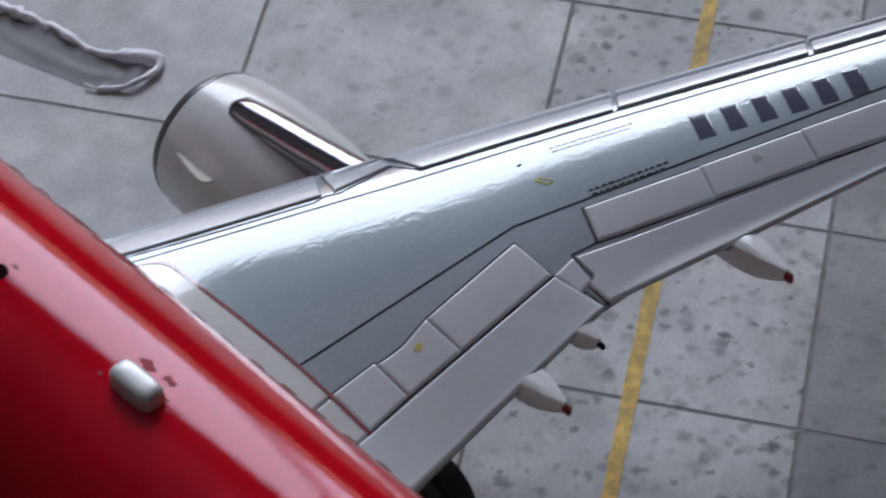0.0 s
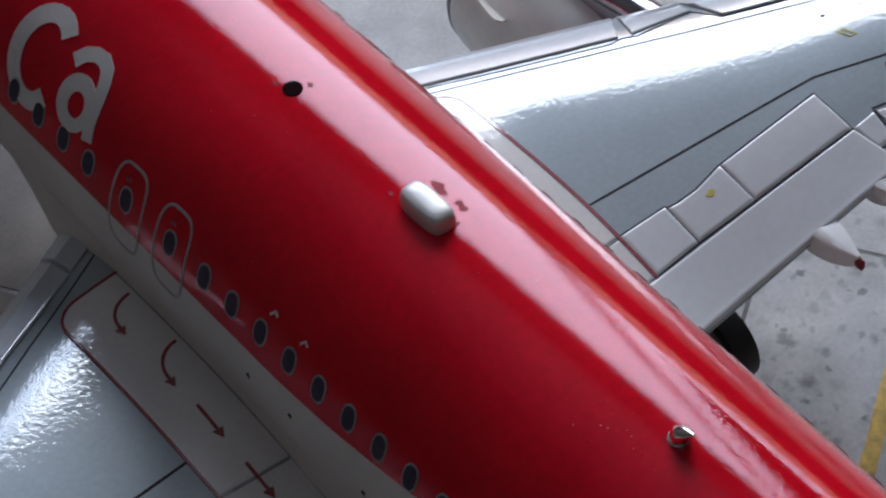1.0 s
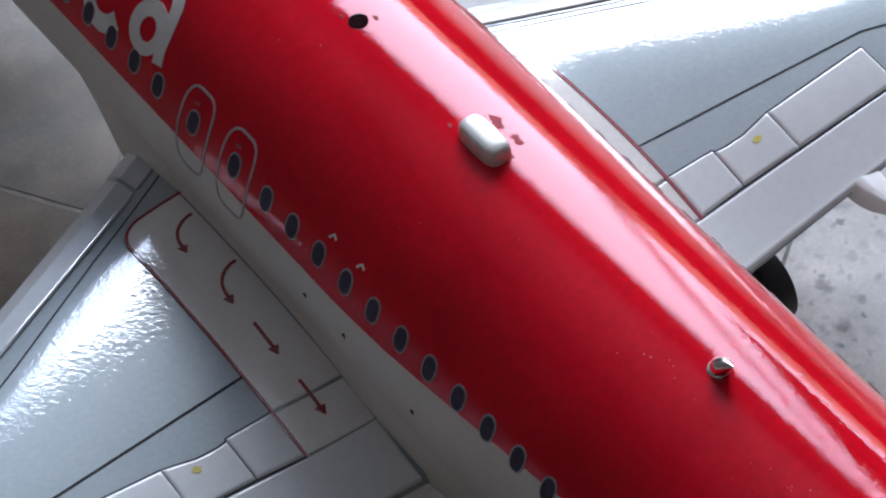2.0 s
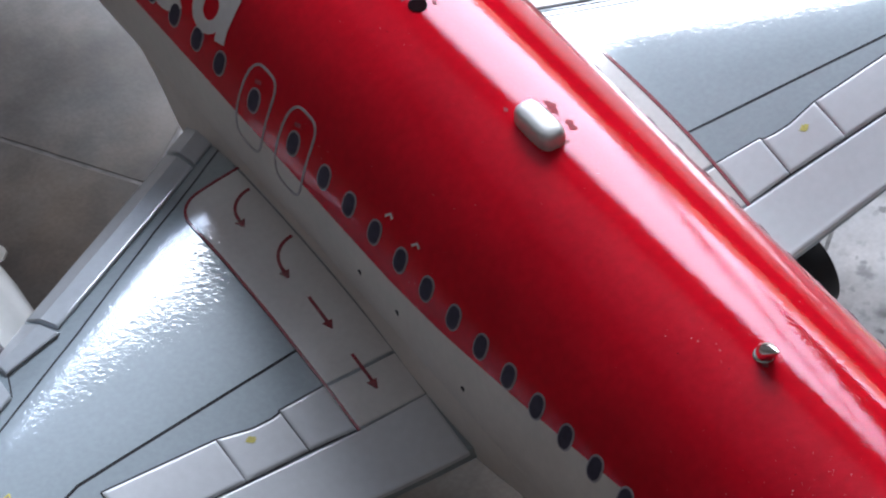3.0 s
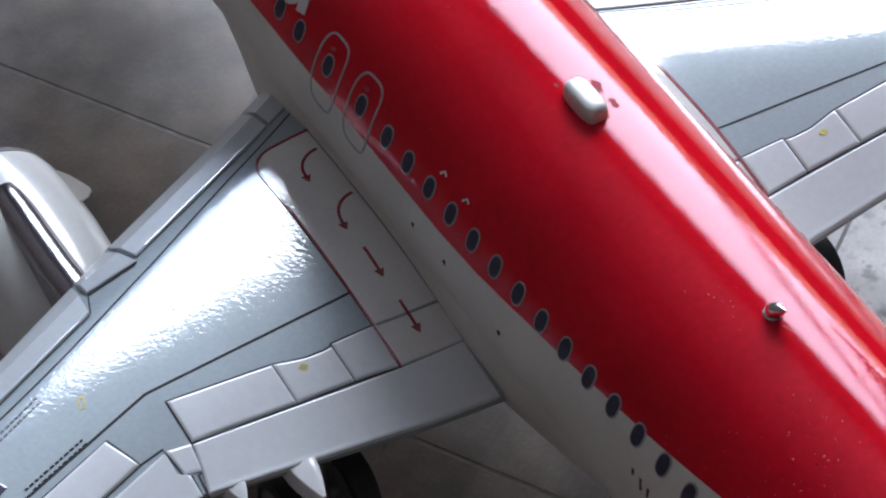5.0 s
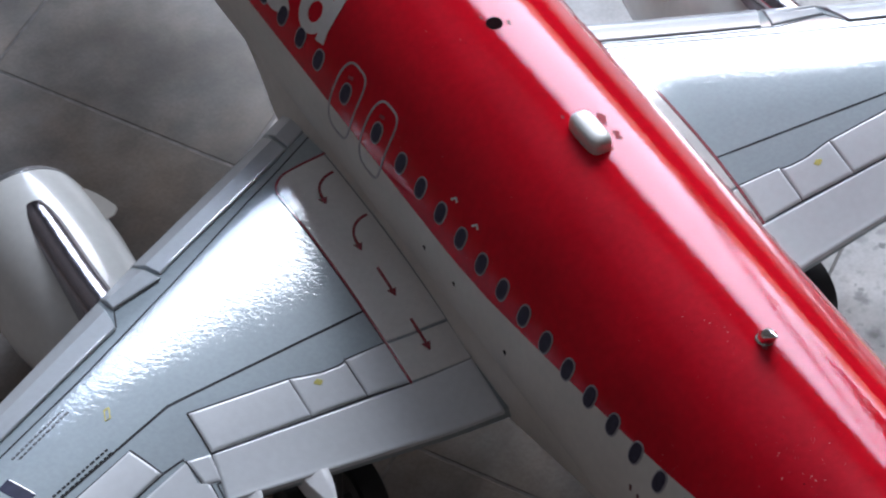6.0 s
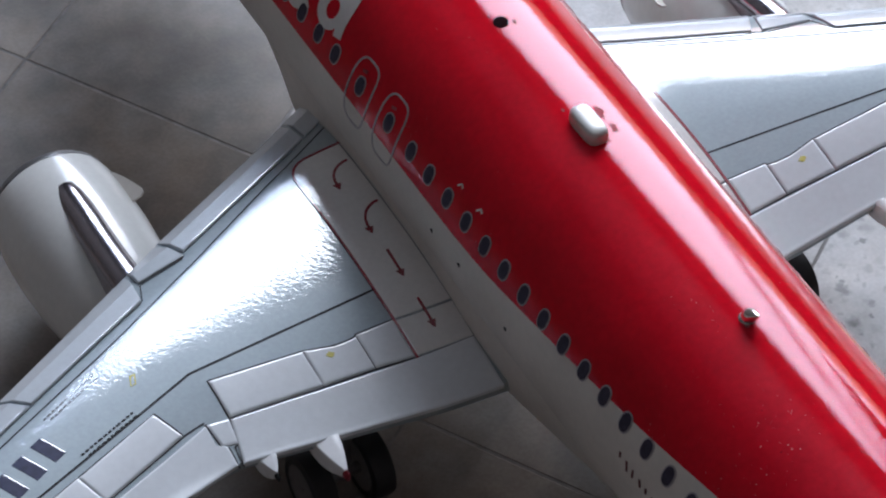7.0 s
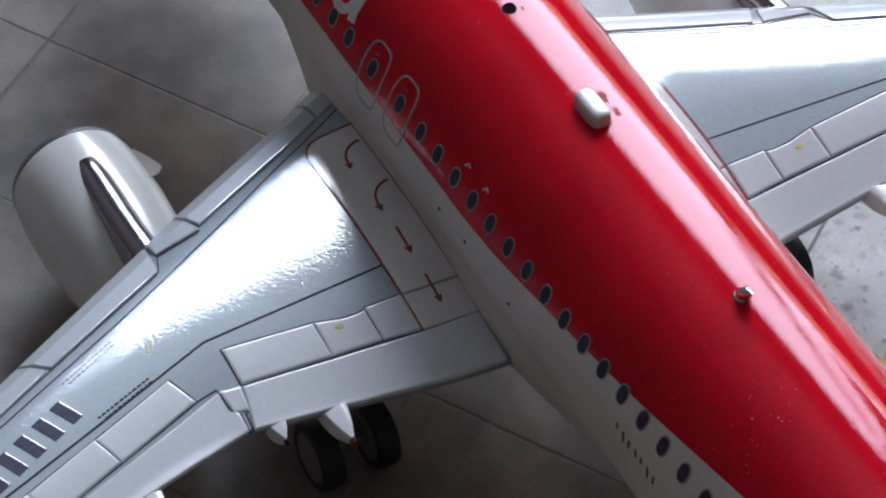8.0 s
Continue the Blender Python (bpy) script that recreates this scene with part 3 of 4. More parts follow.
UPPER = [(0, 0), (0.004, 0.13), (0.012, 0.23), (0.03, 0.34), (0.06, 0.46), (0.1, 0.59), (0.15, 0.735), (0.2, 0.848), (0.27, 0.918), (0.35, 0.966),
         (0.43, 0.993), (0.5, 1.0), (0.57, 0.985), (0.65, 0.935), (0.75, 0.825), (0.86, 0.63), (0.93, 0.495), (1.0, 0.355)]


def smooth_upper(s):
    """The section's upper side, with the corners of the table rounded off."""
    return sum(lerp(UPPER, min(max(s + d, 0), 1)) for d in (-0.03, -0.015, 0, 0.015, 0.03)) / 5 if 0.06 < s < 0.96 else lerp(UPPER, s)


def wing_z(x, y, side=-1):
    """Height of the wing's upper side; the right wing is set a little nose down."""
    a, b = lerp(LE, x), lerp(TE, x)
    s = min(max((a - y) / (a - b), 0), 1)
    droop = lerp(DROOP, x) if side > 0 else 0.0
    return GROUND + lerp(CHORD_Z, x) + lerp(RISE, x) * smooth_upper(s) + (lerp(TWIST, x) - droop) * (y - (a + b) / 2)


def build_wing_body(side, parent):
    bm = bmesh.new()
    ss = [0, 0.004, 0.012, 0.03, 0.06, 0.1, 0.14, 0.18, 0.22, 0.26, 0.30, 0.34, 0.38, 0.42, 0.46, 0.5, 0.54, 0.58, 0.62, 0.66, 0.7, 0.74, 0.78, 0.82, 0.86, 0.9, 0.93, 0.96, 1.0]
    rows = []
    for x in [1.2, 1.7, 2.1] + [2.5 + 0.4 * k for k in range(9)] + [6.1, 6.25] + [6.7 + 0.5 * k for k in range(21)] + [17.0]:
        a, b, zc, t = lerp(LE, x), lerp(TE, x), lerp(CHORD_Z, x), lerp(RISE, x)
        w = lerp(TWIST, x) - (lerp(DROOP, x) if side > 0 else 0.0)
        up = [bm.verts.new((side * x, a + (b - a) * s, wing_z(x, a + (b - a) * s, side))) for s in ss]
        lo = [bm.verts.new((side * x, a + (b - a) * s, GROUND + zc - t * 0.7 * lerp([(0, 0), (0.01, 0.2), (0.05, 0.42), (0.15, 0.7), (0.4, 1), (0.7, 0.6), (1, 0.0)], s) + w * (b - a) * (s - 0.5))) for s in reversed(ss[1:])]
        rows.append(up + lo)
    grid_faces(bm, rows, close_v=True)
    bm.faces.new(rows[0])
    bm.faces.new(rows[-1])
    return part("wing", bm, SILVER, parent, "silver painted wing with grey flaps", sharp=50)


def wing_panel(name, side, a, b, c, d, mat, parent, lift=0.034, n=10, m=8, wrap=False, label="", crease=0.0, notch=None, cap=None, front=None, rim=0.016):
    """A proud panel on the wing: corners a, b ahead (inner, outer), c, d behind (outer, inner), as (x, y) of the right wing."""
    wide = max(math.hypot(b[0] - a[0], b[1] - a[1]), 0.05)
    deep = max(math.hypot(d[0] - a[0], d[1] - a[1]), 0.05)
    rim = 0.024 if mat is FLAP else rim
    eu, ev = min(rim / wide, 0.12), min(rim / deep, 0.12)
    us = [0, eu, 2 * eu] + [k / n for k in range(1, n) if 3 * eu < k / n < 1 - 3 * eu] + [1 - 2 * eu, 1 - eu, 1]
    vs = [0, ev, 2 * ev] + [k / m for k in range(1, m) if 3 * ev < k / m < 1 - 3 * ev] + [1 - 2 * ev, 1 - ev, 1]
    if mat is FLAP:      # narrow gaps between the pale panels
        gu, gv = 0.011 / wide, 0.011 / deep
        us, vs = [u * (1 + 2 * gu) - gu for u in us], [v * (1 + 2 * gv) - gv for v in vs]
    if wrap:
        vs = [v ** 1.8 for v in vs]
    if crease:
        vs = [v for v in vs if abs(v - crease) > 0.03] + [crease]
        vs.sort()
    top, low = [], []
    for i, u in enumerate(us):
        tr, lr = [], []
        for j, v in enumerate(vs):
            x = (a[0] * (1 - u) + b[0] * u) * (1 - v) + (d[0] * (1 - u) + c[0] * u) * v
            y = (a[1] * (1 - u) + b[1] * u) * (1 - v) + (d[1] * (1 - u) + c[1] * u) * v
            if front:
                xf = a[0] * (1 - u) + b[0] * u
                y = lerp(front, xf) * (1 - v) + (d[1] * (1 - u) + c[1] * u) * v
            if notch and v < notch[1]:
                x, y = max(x, notch[0] + 0.02 * u), min(y, notch[2])
            if cap:
                x = min(x, lerp(cap, y) - 0.01 * (1 - u))
            z = wing_z(x, y, side)
            if crease and v < crease:
                xa, ya = a[0] * (1 - u) + b[0] * u, a[1] * (1 - u) + b[1] * u
                xr, yr = d[0] * (1 - u) + c[0] * u, d[1] * (1 - u) + c[1] * u
                f = v / crease
                z = wing_z(xa, ya, side) * (1 - f) + wing_z(xa + (xr - xa) * crease, ya + (yr - ya) * crease, side) * f + 0.05 * min(f * 6, 1)
            elif crease and side < 0:      # the rear facet is flat too
                xa, ya = a[0] * (1 - u) + b[0] * u, a[1] * (1 - u) + b[1] * u
                xr, yr = d[0] * (1 - u) + c[0] * u, d[1] * (1 - u) + c[1] * u
                f = (v - crease) / (1 - crease)
                z = (wing_z(xa + (xr - xa) * crease, ya + (yr - ya) * crease) + 0.05) * (1 - f) + (wing_z(xr, yr) + 0.02) * f
            edge = i in (0, len(us) - 1) or j in (0, len(vs) - 1)
            tr.append((side * x, y, z + (lift * 0.5 if edge else lift)))
            lr.append((side * x, y, z - 0.05))
        top.append(tr)
        low.append(lr)
    bm = bmesh.new()
    rows = [[bm.verts.new(p) for p in r] for r in top]
    under = [[bm.verts.new(p) for p in r] for r in low]
    grid_faces(bm, rows)
    grid_faces(bm, under)
    def border(g):
        return g[0] + [r[-1] for r in g[1:]] + g[-1][-2::-1] + [r[0] for r in g[-2:0:-1]]
    grid_faces(bm, [border(rows), border(under)], close_v=True)
    return part(name, bm, mat, parent, label, sharp=14 if crease else 50)


def wing_line(name, side, points, width, mat, parent, lift=0.012, step=0.12, label=""):
    """An inked or grooved line on the wing."""
    fine = []
    for (x0, y0), (x1, y1) in zip(points, points[1:]):
        k = max(int(math.hypot(x1 - x0, y1 - y0) / step), 1)
        fine += [Vector((x0 + (x1 - x0) * i / k, y0 + (y1 - y0) * i / k, 0)) for i in range(k)]
    fine.append(Vector((*points[-1], 0)))
    bm = bmesh.new()
    rows = []
    for i, p in enumerate(fine):
        t = (fine[min(i + 1, len(fine) - 1)] - fine[max(i - 1, 0)]).normalized()
        o = Vector((-t.y, t.x, 0)) * width / 2
        rows.append([bm.verts.new((side * q.x, q.y, wing_z(q.x, q.y, side) + h)) for q, h in ((p - o, -0.03), (p - o, lift), (p + o, lift), (p + o, -0.03))])
    grid_faces(bm, rows, close_v=True)
    bm.faces.new(rows[0])
    bm.faces.new(rows[-1])
    return part(name, bm, mat, parent, label)


def fairing(side, inner, outer, y0, tip, parent, paint, depth=0.30, skew=0.0):
    """A flap track fairing: a flat roof flush with the flap, narrowing to a coloured end, over upright walls and a bowed keel."""
    mid = (inner + outer) / 2
    top = wing_z(mid, y0, side) + 0.012
    keel_run = [(-0.55, 0.30), (-0.2, 0.30), (0.2, 0.30), (0.5, 0.285), (0.75, 0.245), (1.0, 0.17)]
    bm = bmesh.new()
    rows = []
    for k in range(19):
        f = -0.55 + 1.55 * k / 18
        open_out = max(0.0, f)
        half = (outer - inner) / 2 * lerp([(0, 1.0), (0.3, 0.86), (0.6, 0.60), (0.85, 0.31), (1.0, 0.13)], open_out)
        cx = mid + (tip[0] - mid) * open_out
        y = y0 + (tip[1] - y0) * f
        z = top - 0.045 * open_out ** 1.4 - (0.16 if f < 0 else 0.0)
        low = top - depth / 0.30 * lerp(keel_run, f)
        lean = skew * half * (1 if f > 0 else 0)
        ring = [(-half, z - 0.05), (-half * 0.97, z - 0.012), (-half * 0.90, z), (-half * 0.42, z + lean), (-half * 0.30, z + lean), (half * 0.90, z), (half * 0.97, z - 0.012), (half, z - 0.05), (half * 0.9, low + 0.03), (half * 0.6, low), (-half * 0.6, low), (-half * 0.9, low + 0.03)]
        rows.append([bm.verts.new((side * (cx + dx), y, zz)) for dx, zz in ring])
    grid_faces(bm, rows, close_v=True)
    bm.faces.new(rows[0])
    bm.faces.new(rows[-1])
    body = part("flap_fairing", bm, FAIRING, parent, "glossy white pointed flap fairing")
    bm = bmesh.new()
    width = (outer - inner) * 0.105
    end = Vector((side * tip[0], tip[1] + 0.03, top - 0.045 - 0.28 * depth))
    tube(bm, [end, end + Vector((0, -0.06, 0)), end + Vector((0, -0.10, 0)), end + Vector((0, -0.12, 0))], [width, width * 1.05, width * 0.95, width * 0.4], 14, 2.1)
    part("fairing_tip", bm, paint, parent, "coloured fairing tip")
    return body


for side in (-1, 1):
    wing = build_wing_body(side, plane)
    # slats: the inner one, the short piece over the pylon, three outer ones
    def slat_le(x):
        return lerp(LE, x) - 0.004
    inner = ((5.20, 2.12), (2.40, 3.57)) if side < 0 else ((5.08, 2.09), (2.40, 3.46))
    root = inner[1][1] + 0.2
    wing_panel("root_leading_edge", side, (1.8, slat_le(1.8) + 0.03), (2.40, slat_le(2.40) + 0.03), (2.34, root - 0.16), (1.8, root + 0.10), BARE, wing, 0.022, 6, 10, True, "fixed silver leading edge at the wing root", 0.5)
    wing_panel("slat", side, (2.46, slat_le(2.46)), (5.42, slat_le(5.42)), inner[0], inner[1], BARE, wing, 0.035, 14, 10, True, "polished silver leading edge slat", 0.5)
    wing_panel("slat", side, (5.46, slat_le(5.46)), (6.10, slat_le(6.10)), (6.08, 1.84), (5.24, 2.02), BARE, wing, 0.03, 6, 10, True, "short polished slat over the pylon", 0.5)
    cuts = [(6.14, 6.24), (9.0, 8.60), (11.30, 10.98), (13.7, 13.4), (16.8, 16.7)]
    for (f0, r0), (f1, r1) in zip(cuts, cuts[1:]):
        def rear(x):
            return lerp([(6.2, 1.43), (8.60, 0.19), (10.95, -1.06), (16.9, -4.15)], x)
        wing_panel("slat", side, (f0, slat_le(f0)), (f1 - 0.05, slat_le(f1 - 0.05)), (r1 - 0.05, rear(r1 - 0.05)), (r0, rear(r0)), BARE, wing, 0.035, 12, 10, True, "polished silver leading edge slat", 0.5)
    for q0, q1 in () if side > 0 else ((inner[1], inner[0]), ((6.28, rear(6.28)), (8.54, rear(8.54))), ((8.62, rear(8.62)), (10.9, rear(10.9))), ((11.0, rear(11.0)), (13.3, rear(13.3)))):
        bm = bmesh.new()
        bead = [(q0[0] + (q1[0] - q0[0]) * k / 12, q0[1] + (q1[1] - q0[1]) * k / 12) for k in range(13)]
        tube(bm, [(side * x, y + 0.03, wing_z(x, y, side) + 0.024) for x, y in bead], [0.016] + [0.026] * 11 + [0.016], 10)
        part("slat_edge", bm, BARE, wing, "rounded bright rear edge of a slat")
    if side > 0:
        wing_line("groove", side, [(1.95, 3.64), (3.87, 2.62), (4.93, 2.07), (5.12, 2.05), (5.27, 1.94), (6.07, 1.82), (6.22, 1.41), (7.27, 0.86), (8.57, 0.18), (10.92, -1.08), (16.6, -4.05)], 0.022, GROOVE, wing, 0.006)
        rib = [(1.95, 3.50), (2.7, 3.09), (3.8, 2.53), (4.84, 1.98), (5.82, 1.46), (7.16, 0.76), (8.53, 0.05), (10.81, -1.16), (16.6, -4.18)]
    else:
        wing_line("groove", side, [(5.24, 2.09), (5.30, 1.98), (6.08, 1.80), (6.22, 1.44)], 0.022, GROOVE, wing, 0.006)
        rib = [(1.95, 3.64), (3.4, 2.86), (5.1, 1.86), (5.61, 1.58), (6.79, 0.92), (7.28, 0.66), (8.81, -0.11), (10.57, -1.0), (16.6, -4.2)]
    # the contact shade where wing meets belly, painted as a thin grey line
    wing_line("groove", side, [(1.99, 3.2), (1.985, 0.0), (1.98, -1.1)], 0.020, PALE_INK, wing, 0.020, label="thin painted line for the gap and contact shade along the wing root")
    wing_line("panel_line", side, rib, 0.022, LINE_INK, wing, 0.006)
    sag = 0.0 if side < 0 else 0.03
    wing_line("panel_line", side, [(2.98, 0.205 - sag / 3), (6.27, -0.22 - sag), (7.2, -0.60 - sag / 2), (8.5, -1.14), (9.75, -1.65), (11.06, -2.17), (15.5, -4.0)], 0.035 if side < 0 else 0.028, LINE_INK, wing, 0.006)
    turn_y = 2.69 if side < 0 else 2.56
    edge = [(1.95, turn_y + 0.44), (2.3, turn_y + 0.435)] + [(2.55 + 0.42 * math.cos(radians(a)), turn_y + 0.42 * math.sin(radians(a))) for a in range(84, -1, -7)] + [(2.965, 1.8), (2.975, 0.2), (2.965, -1.12)]
    wing_line("walkway_line", side, edge, 0.040 if side < 0 else 0.046, WALK_INK, wing, 0.022, label="dark red walkway line")
    cap = [(y, x) for x, y in reversed(edge)]
    wing_panel("walkway", side, (1.7, turn_y + 0.44), (2.98, turn_y + 0.44), (2.98, -0.38), (1.7, -0.40), WALKWAY, wing, 0.014, 16, 30, label="pale glossy walkway by the root", cap=cap)
    wing_panel("walkway", side, (1.7, -0.45), (2.96, -0.43), (2.95, -1.08), (1.7, -1.09), WALKWAY, wing, 0.014, 12, 8)
    for y0, y1 in ((-0.425, -0.40), (-1.11, -1.10)):
        wing_line("panel_line", side, [(2.0, y0), (2.95, y1)], 0.026, PALE_INK, wing, 0.006)
    # inner spoilers: the middle one's front edge bends back
    wing_panel("spoiler", side, (3.00, -0.42), (3.64, -0.47), (3.63, -1.07), (3.00, -1.08), FLAP, wing)
    bent = [(3.68, -0.51), (3.80, -0.535), (4.08, -0.545), (4.18, -0.53), (4.52, -0.475)]
    wing_panel("spoiler", side, (3.68, -0.51), (4.52, -0.475), (4.52, -1.09), (3.67, -1.07), FLAP, wing, n=16, front=bent)
    wing_panel("spoiler", side, (4.56, -0.475), (6.07, -0.47), (6.07, -1.12), (4.55, -1.09), FLAP, wing)
    wing_line("groove", side, [(2.97, -0.39), (3.66, -0.445), (3.68, -0.48), (3.80, -0.505), (4.08, -0.515), (4.18, -0.50), (4.54, -0.445), (6.09, -0.44)], 0.024, GROOVE, wing, 0.008)
    for x0, y0, x1, y1 in ((3.66, -0.45, 3.65, -1.09), (4.54, -0.45, 4.535, -1.11), (6.09, -0.44, 6.09, -1.14)):
        wing_line("groove", side, [(x0, y0), (x1, y1)], 0.024, GROOVE, wing, 0.008)
    wing_line("groove", side, [(2.97, -1.10), (3.65, -1.095), (4.535, -1.12), (6.09, -1.145)], 0.024, GROOVE, wing, 0.008)
    # flaps, with a small piece and a slot between them
    wing_panel("flap", side, (2.0, -1.125), (6.08, -1.175), (6.23, -1.885), (2.0, -2.005), FLAP, wing, 0.034, 16, 8, label="light grey inner flap")
    wing_panel("flap", side, (6.12, -1.16), (6.44, -1.14), (6.39, -1.52), (6.16, -1.54), FLAP, wing, 0.024, 4, 4, label="small light grey flap piece")
    wing_line("groove", side, [(6.10, -1.14), (6.135, -1.56), (6.235, -1.585), (6.255, -1.90)], 0.022, GROOVE, wing, 0.010)
    wing_line("groove", side, [(6.46, -1.11), (6.42, -1.545), (6.315, -1.575), (6.325, -1.90)], 0.022, GROOVE, wing, 0.010)
    def hinge(x):
        return lerp([(6.47, -1.09), (6.82, -1.19), (8.33, -1.81), (9.65, -2.36), (10.45, -2.72), (16, -4.85)], x)
    def trail(x):
        return lerp(TE, x) - 0.015
    wing_panel("flap", side, (6.34, hinge(6.5) + 0.0), (12.6, hinge(12.6) - 0.03), (12.6, trail(12.6)), (6.34, trail(6.34)), FLAP, wing, 0.034, 40, 10, label="light grey outer flap", notch=(6.48, 0.55, -1.10))
    wing_panel("aileron", side, (12.65, hinge(12.65) - 0.03), (16.0, hinge(16) - 0.03), (16.0, trail(16)), (12.65, trail(12.65)), FLAP, wing, 0.034, 14, 5, label="light grey aileron")
    wing_line("groove", side, [(6.47, -1.08), (6.82, -1.175), (8.33, -1.795), (9.65, -2.345), (10.45, -2.705), (15.8, -4.76)], 0.024, GROOVE, wing, 0.008)
    # outer spoilers
    fore = [(7.06, -0.715), (8.53, -1.335), (9.83, -1.88), (11.2, -2.455), (12.5, -3.005)]
    aft = [(6.84, -1.175), (8.34, -1.79), (9.66, -2.34), (11.0, -2.91), (12.4, -3.46)]
    for i in range(4):
        wing_panel("spoiler", side, (fore[i][0] + 0.03, fore[i][1]), fore[i + 1], aft[i + 1], (aft[i][0] + 0.03, aft[i][1]), FLAP, wing, 0.034, 8, 6)
        wing_line("groove", side, [(fore[i][0], fore[i][1] + 0.02), aft[i]], 0.024, GROOVE, wing, 0.010)
    wing_line("groove", side, [(x, y + 0.028) for x, y in fore], 0.024, GROOVE, wing, 0.008)
    # printed marks
    wing_line("yellow_mark", side, [(4.15, -0.63 - sag), (4.175, -0.67 - sag), (4.205, -0.665 - sag), (4.225, -0.69 - sag)], 0.09, YELLOW_INK, wing, 0.040, 0.02, label="small blotted yellow dot")
    wing_line("yellow_mark", side, [(6.99, 0.10), (7.07, 0.08), (7.14, -0.10), (7.06, -0.08), (6.99, 0.10)], 0.022, YELLOW_INK, wing, 0.008, label="small yellow outlined mark")
    for x0, y0, dx, dy, ink in ((7.53, 0.36, 1.0, -0.50, STENCIL_INK if side < 0 else PALE_INK), (7.33, -0.55, 1.0, -0.42, INK)):
        for row in range(2):
            f = 0.0
            for k in range(13):
                g = f + 0.045 + 0.03 * ((k * 5 + row * 3) % 4) / 3
                at = [(x0 + dx * h - 0.028 * row, y0 + dy * h - 0.07 * row) for h in (f, min(g, 1.0))]
                wing_line("stencil_bar", side, at, 0.03, ink, wing, 0.008)
                f = g + 0.028
                if f > 0.96:
                    break
    if side > 0:
        wing_panel("smudge", side, (9.10, -1.70), (9.17, -1.69), (9.25, -1.83), (9.06, -1.84), SMUDGE, wing, 0.037, 4, 4, label="faint grey smudge")
        wing_panel("paint_chip", side, (7.03, 0.47), (7.08, 0.46), (7.09, 0.43), (7.04, 0.43), INK, wing, 0.008, 3, 3)
    # large marks in place of the lettering
    for k in range(-1 if side < 0 else 0, 6):
        x, y = 8.98 + 0.37 * k, -0.62 - 0.195 * k
        wing_panel("marking_bar", side, (x + 0.10, y), (x + 0.31, y - 0.11), (x + 0.10, y - 0.52), (x - 0.11, y - 0.41), NAVY_INK, wing, 0.006, 4, 6, label="dark printed block")
    # flap track fairings
    fairing(side, 4.72, 5.13, -1.87, (4.93, -2.51), wing, TIP_INK, 0.40, 0.10)
    fairing(side, 5.72, 6.01, -1.84, (5.87, -2.17), wing, INK, 0.36, 0.10)
    fairing(side, 8.00, 8.41, -2.37, (8.21, -3.16), wing, TIP_INK, 0.44, 0.10)
    fairing(side, 11.4, 11.8, -3.42, (11.6, -4.15), wing, TIP_INK, 0.40, 0.10)

# arrows on the walkways
def bow(y0, y1):
    """A quarter turn from the root to straight back."""
    return [(2.06 + 0.39 * math.sin(radians(a)), y1 + (y0 - y1) * math.cos(radians(a))) for a in range(0, 91, 10)]


for side in (-1, 1):
    for pts in (bow(2.72, 2.34), bow(1.73, 1.31),
                [(2.42, 0.79), (2.435, 0.37)], [(2.445, -0.20), (2.45, -0.62)]):
        wing_line("arrow", side, pts, 0.042, WALK_INK, plane, 0.026, label="dark red printed arrow")
        (x0, y0), (x1, y1) = pts[-2:]
        d = Vector((x1 - x0, y1 - y0)).normalized()
        o = Vector((-d.y, d.x))
        p = Vector((x1, y1))
        l0, r0, tip = p + o * 0.075, p - o * 0.075, p + d * 0.13
        wing_panel("arrow_head", side, tuple(l0), tuple(r0), tuple(tip - o * 0.01), tuple(tip + o * 0.01), WALK_INK, plane, 0.028, 3, 3)

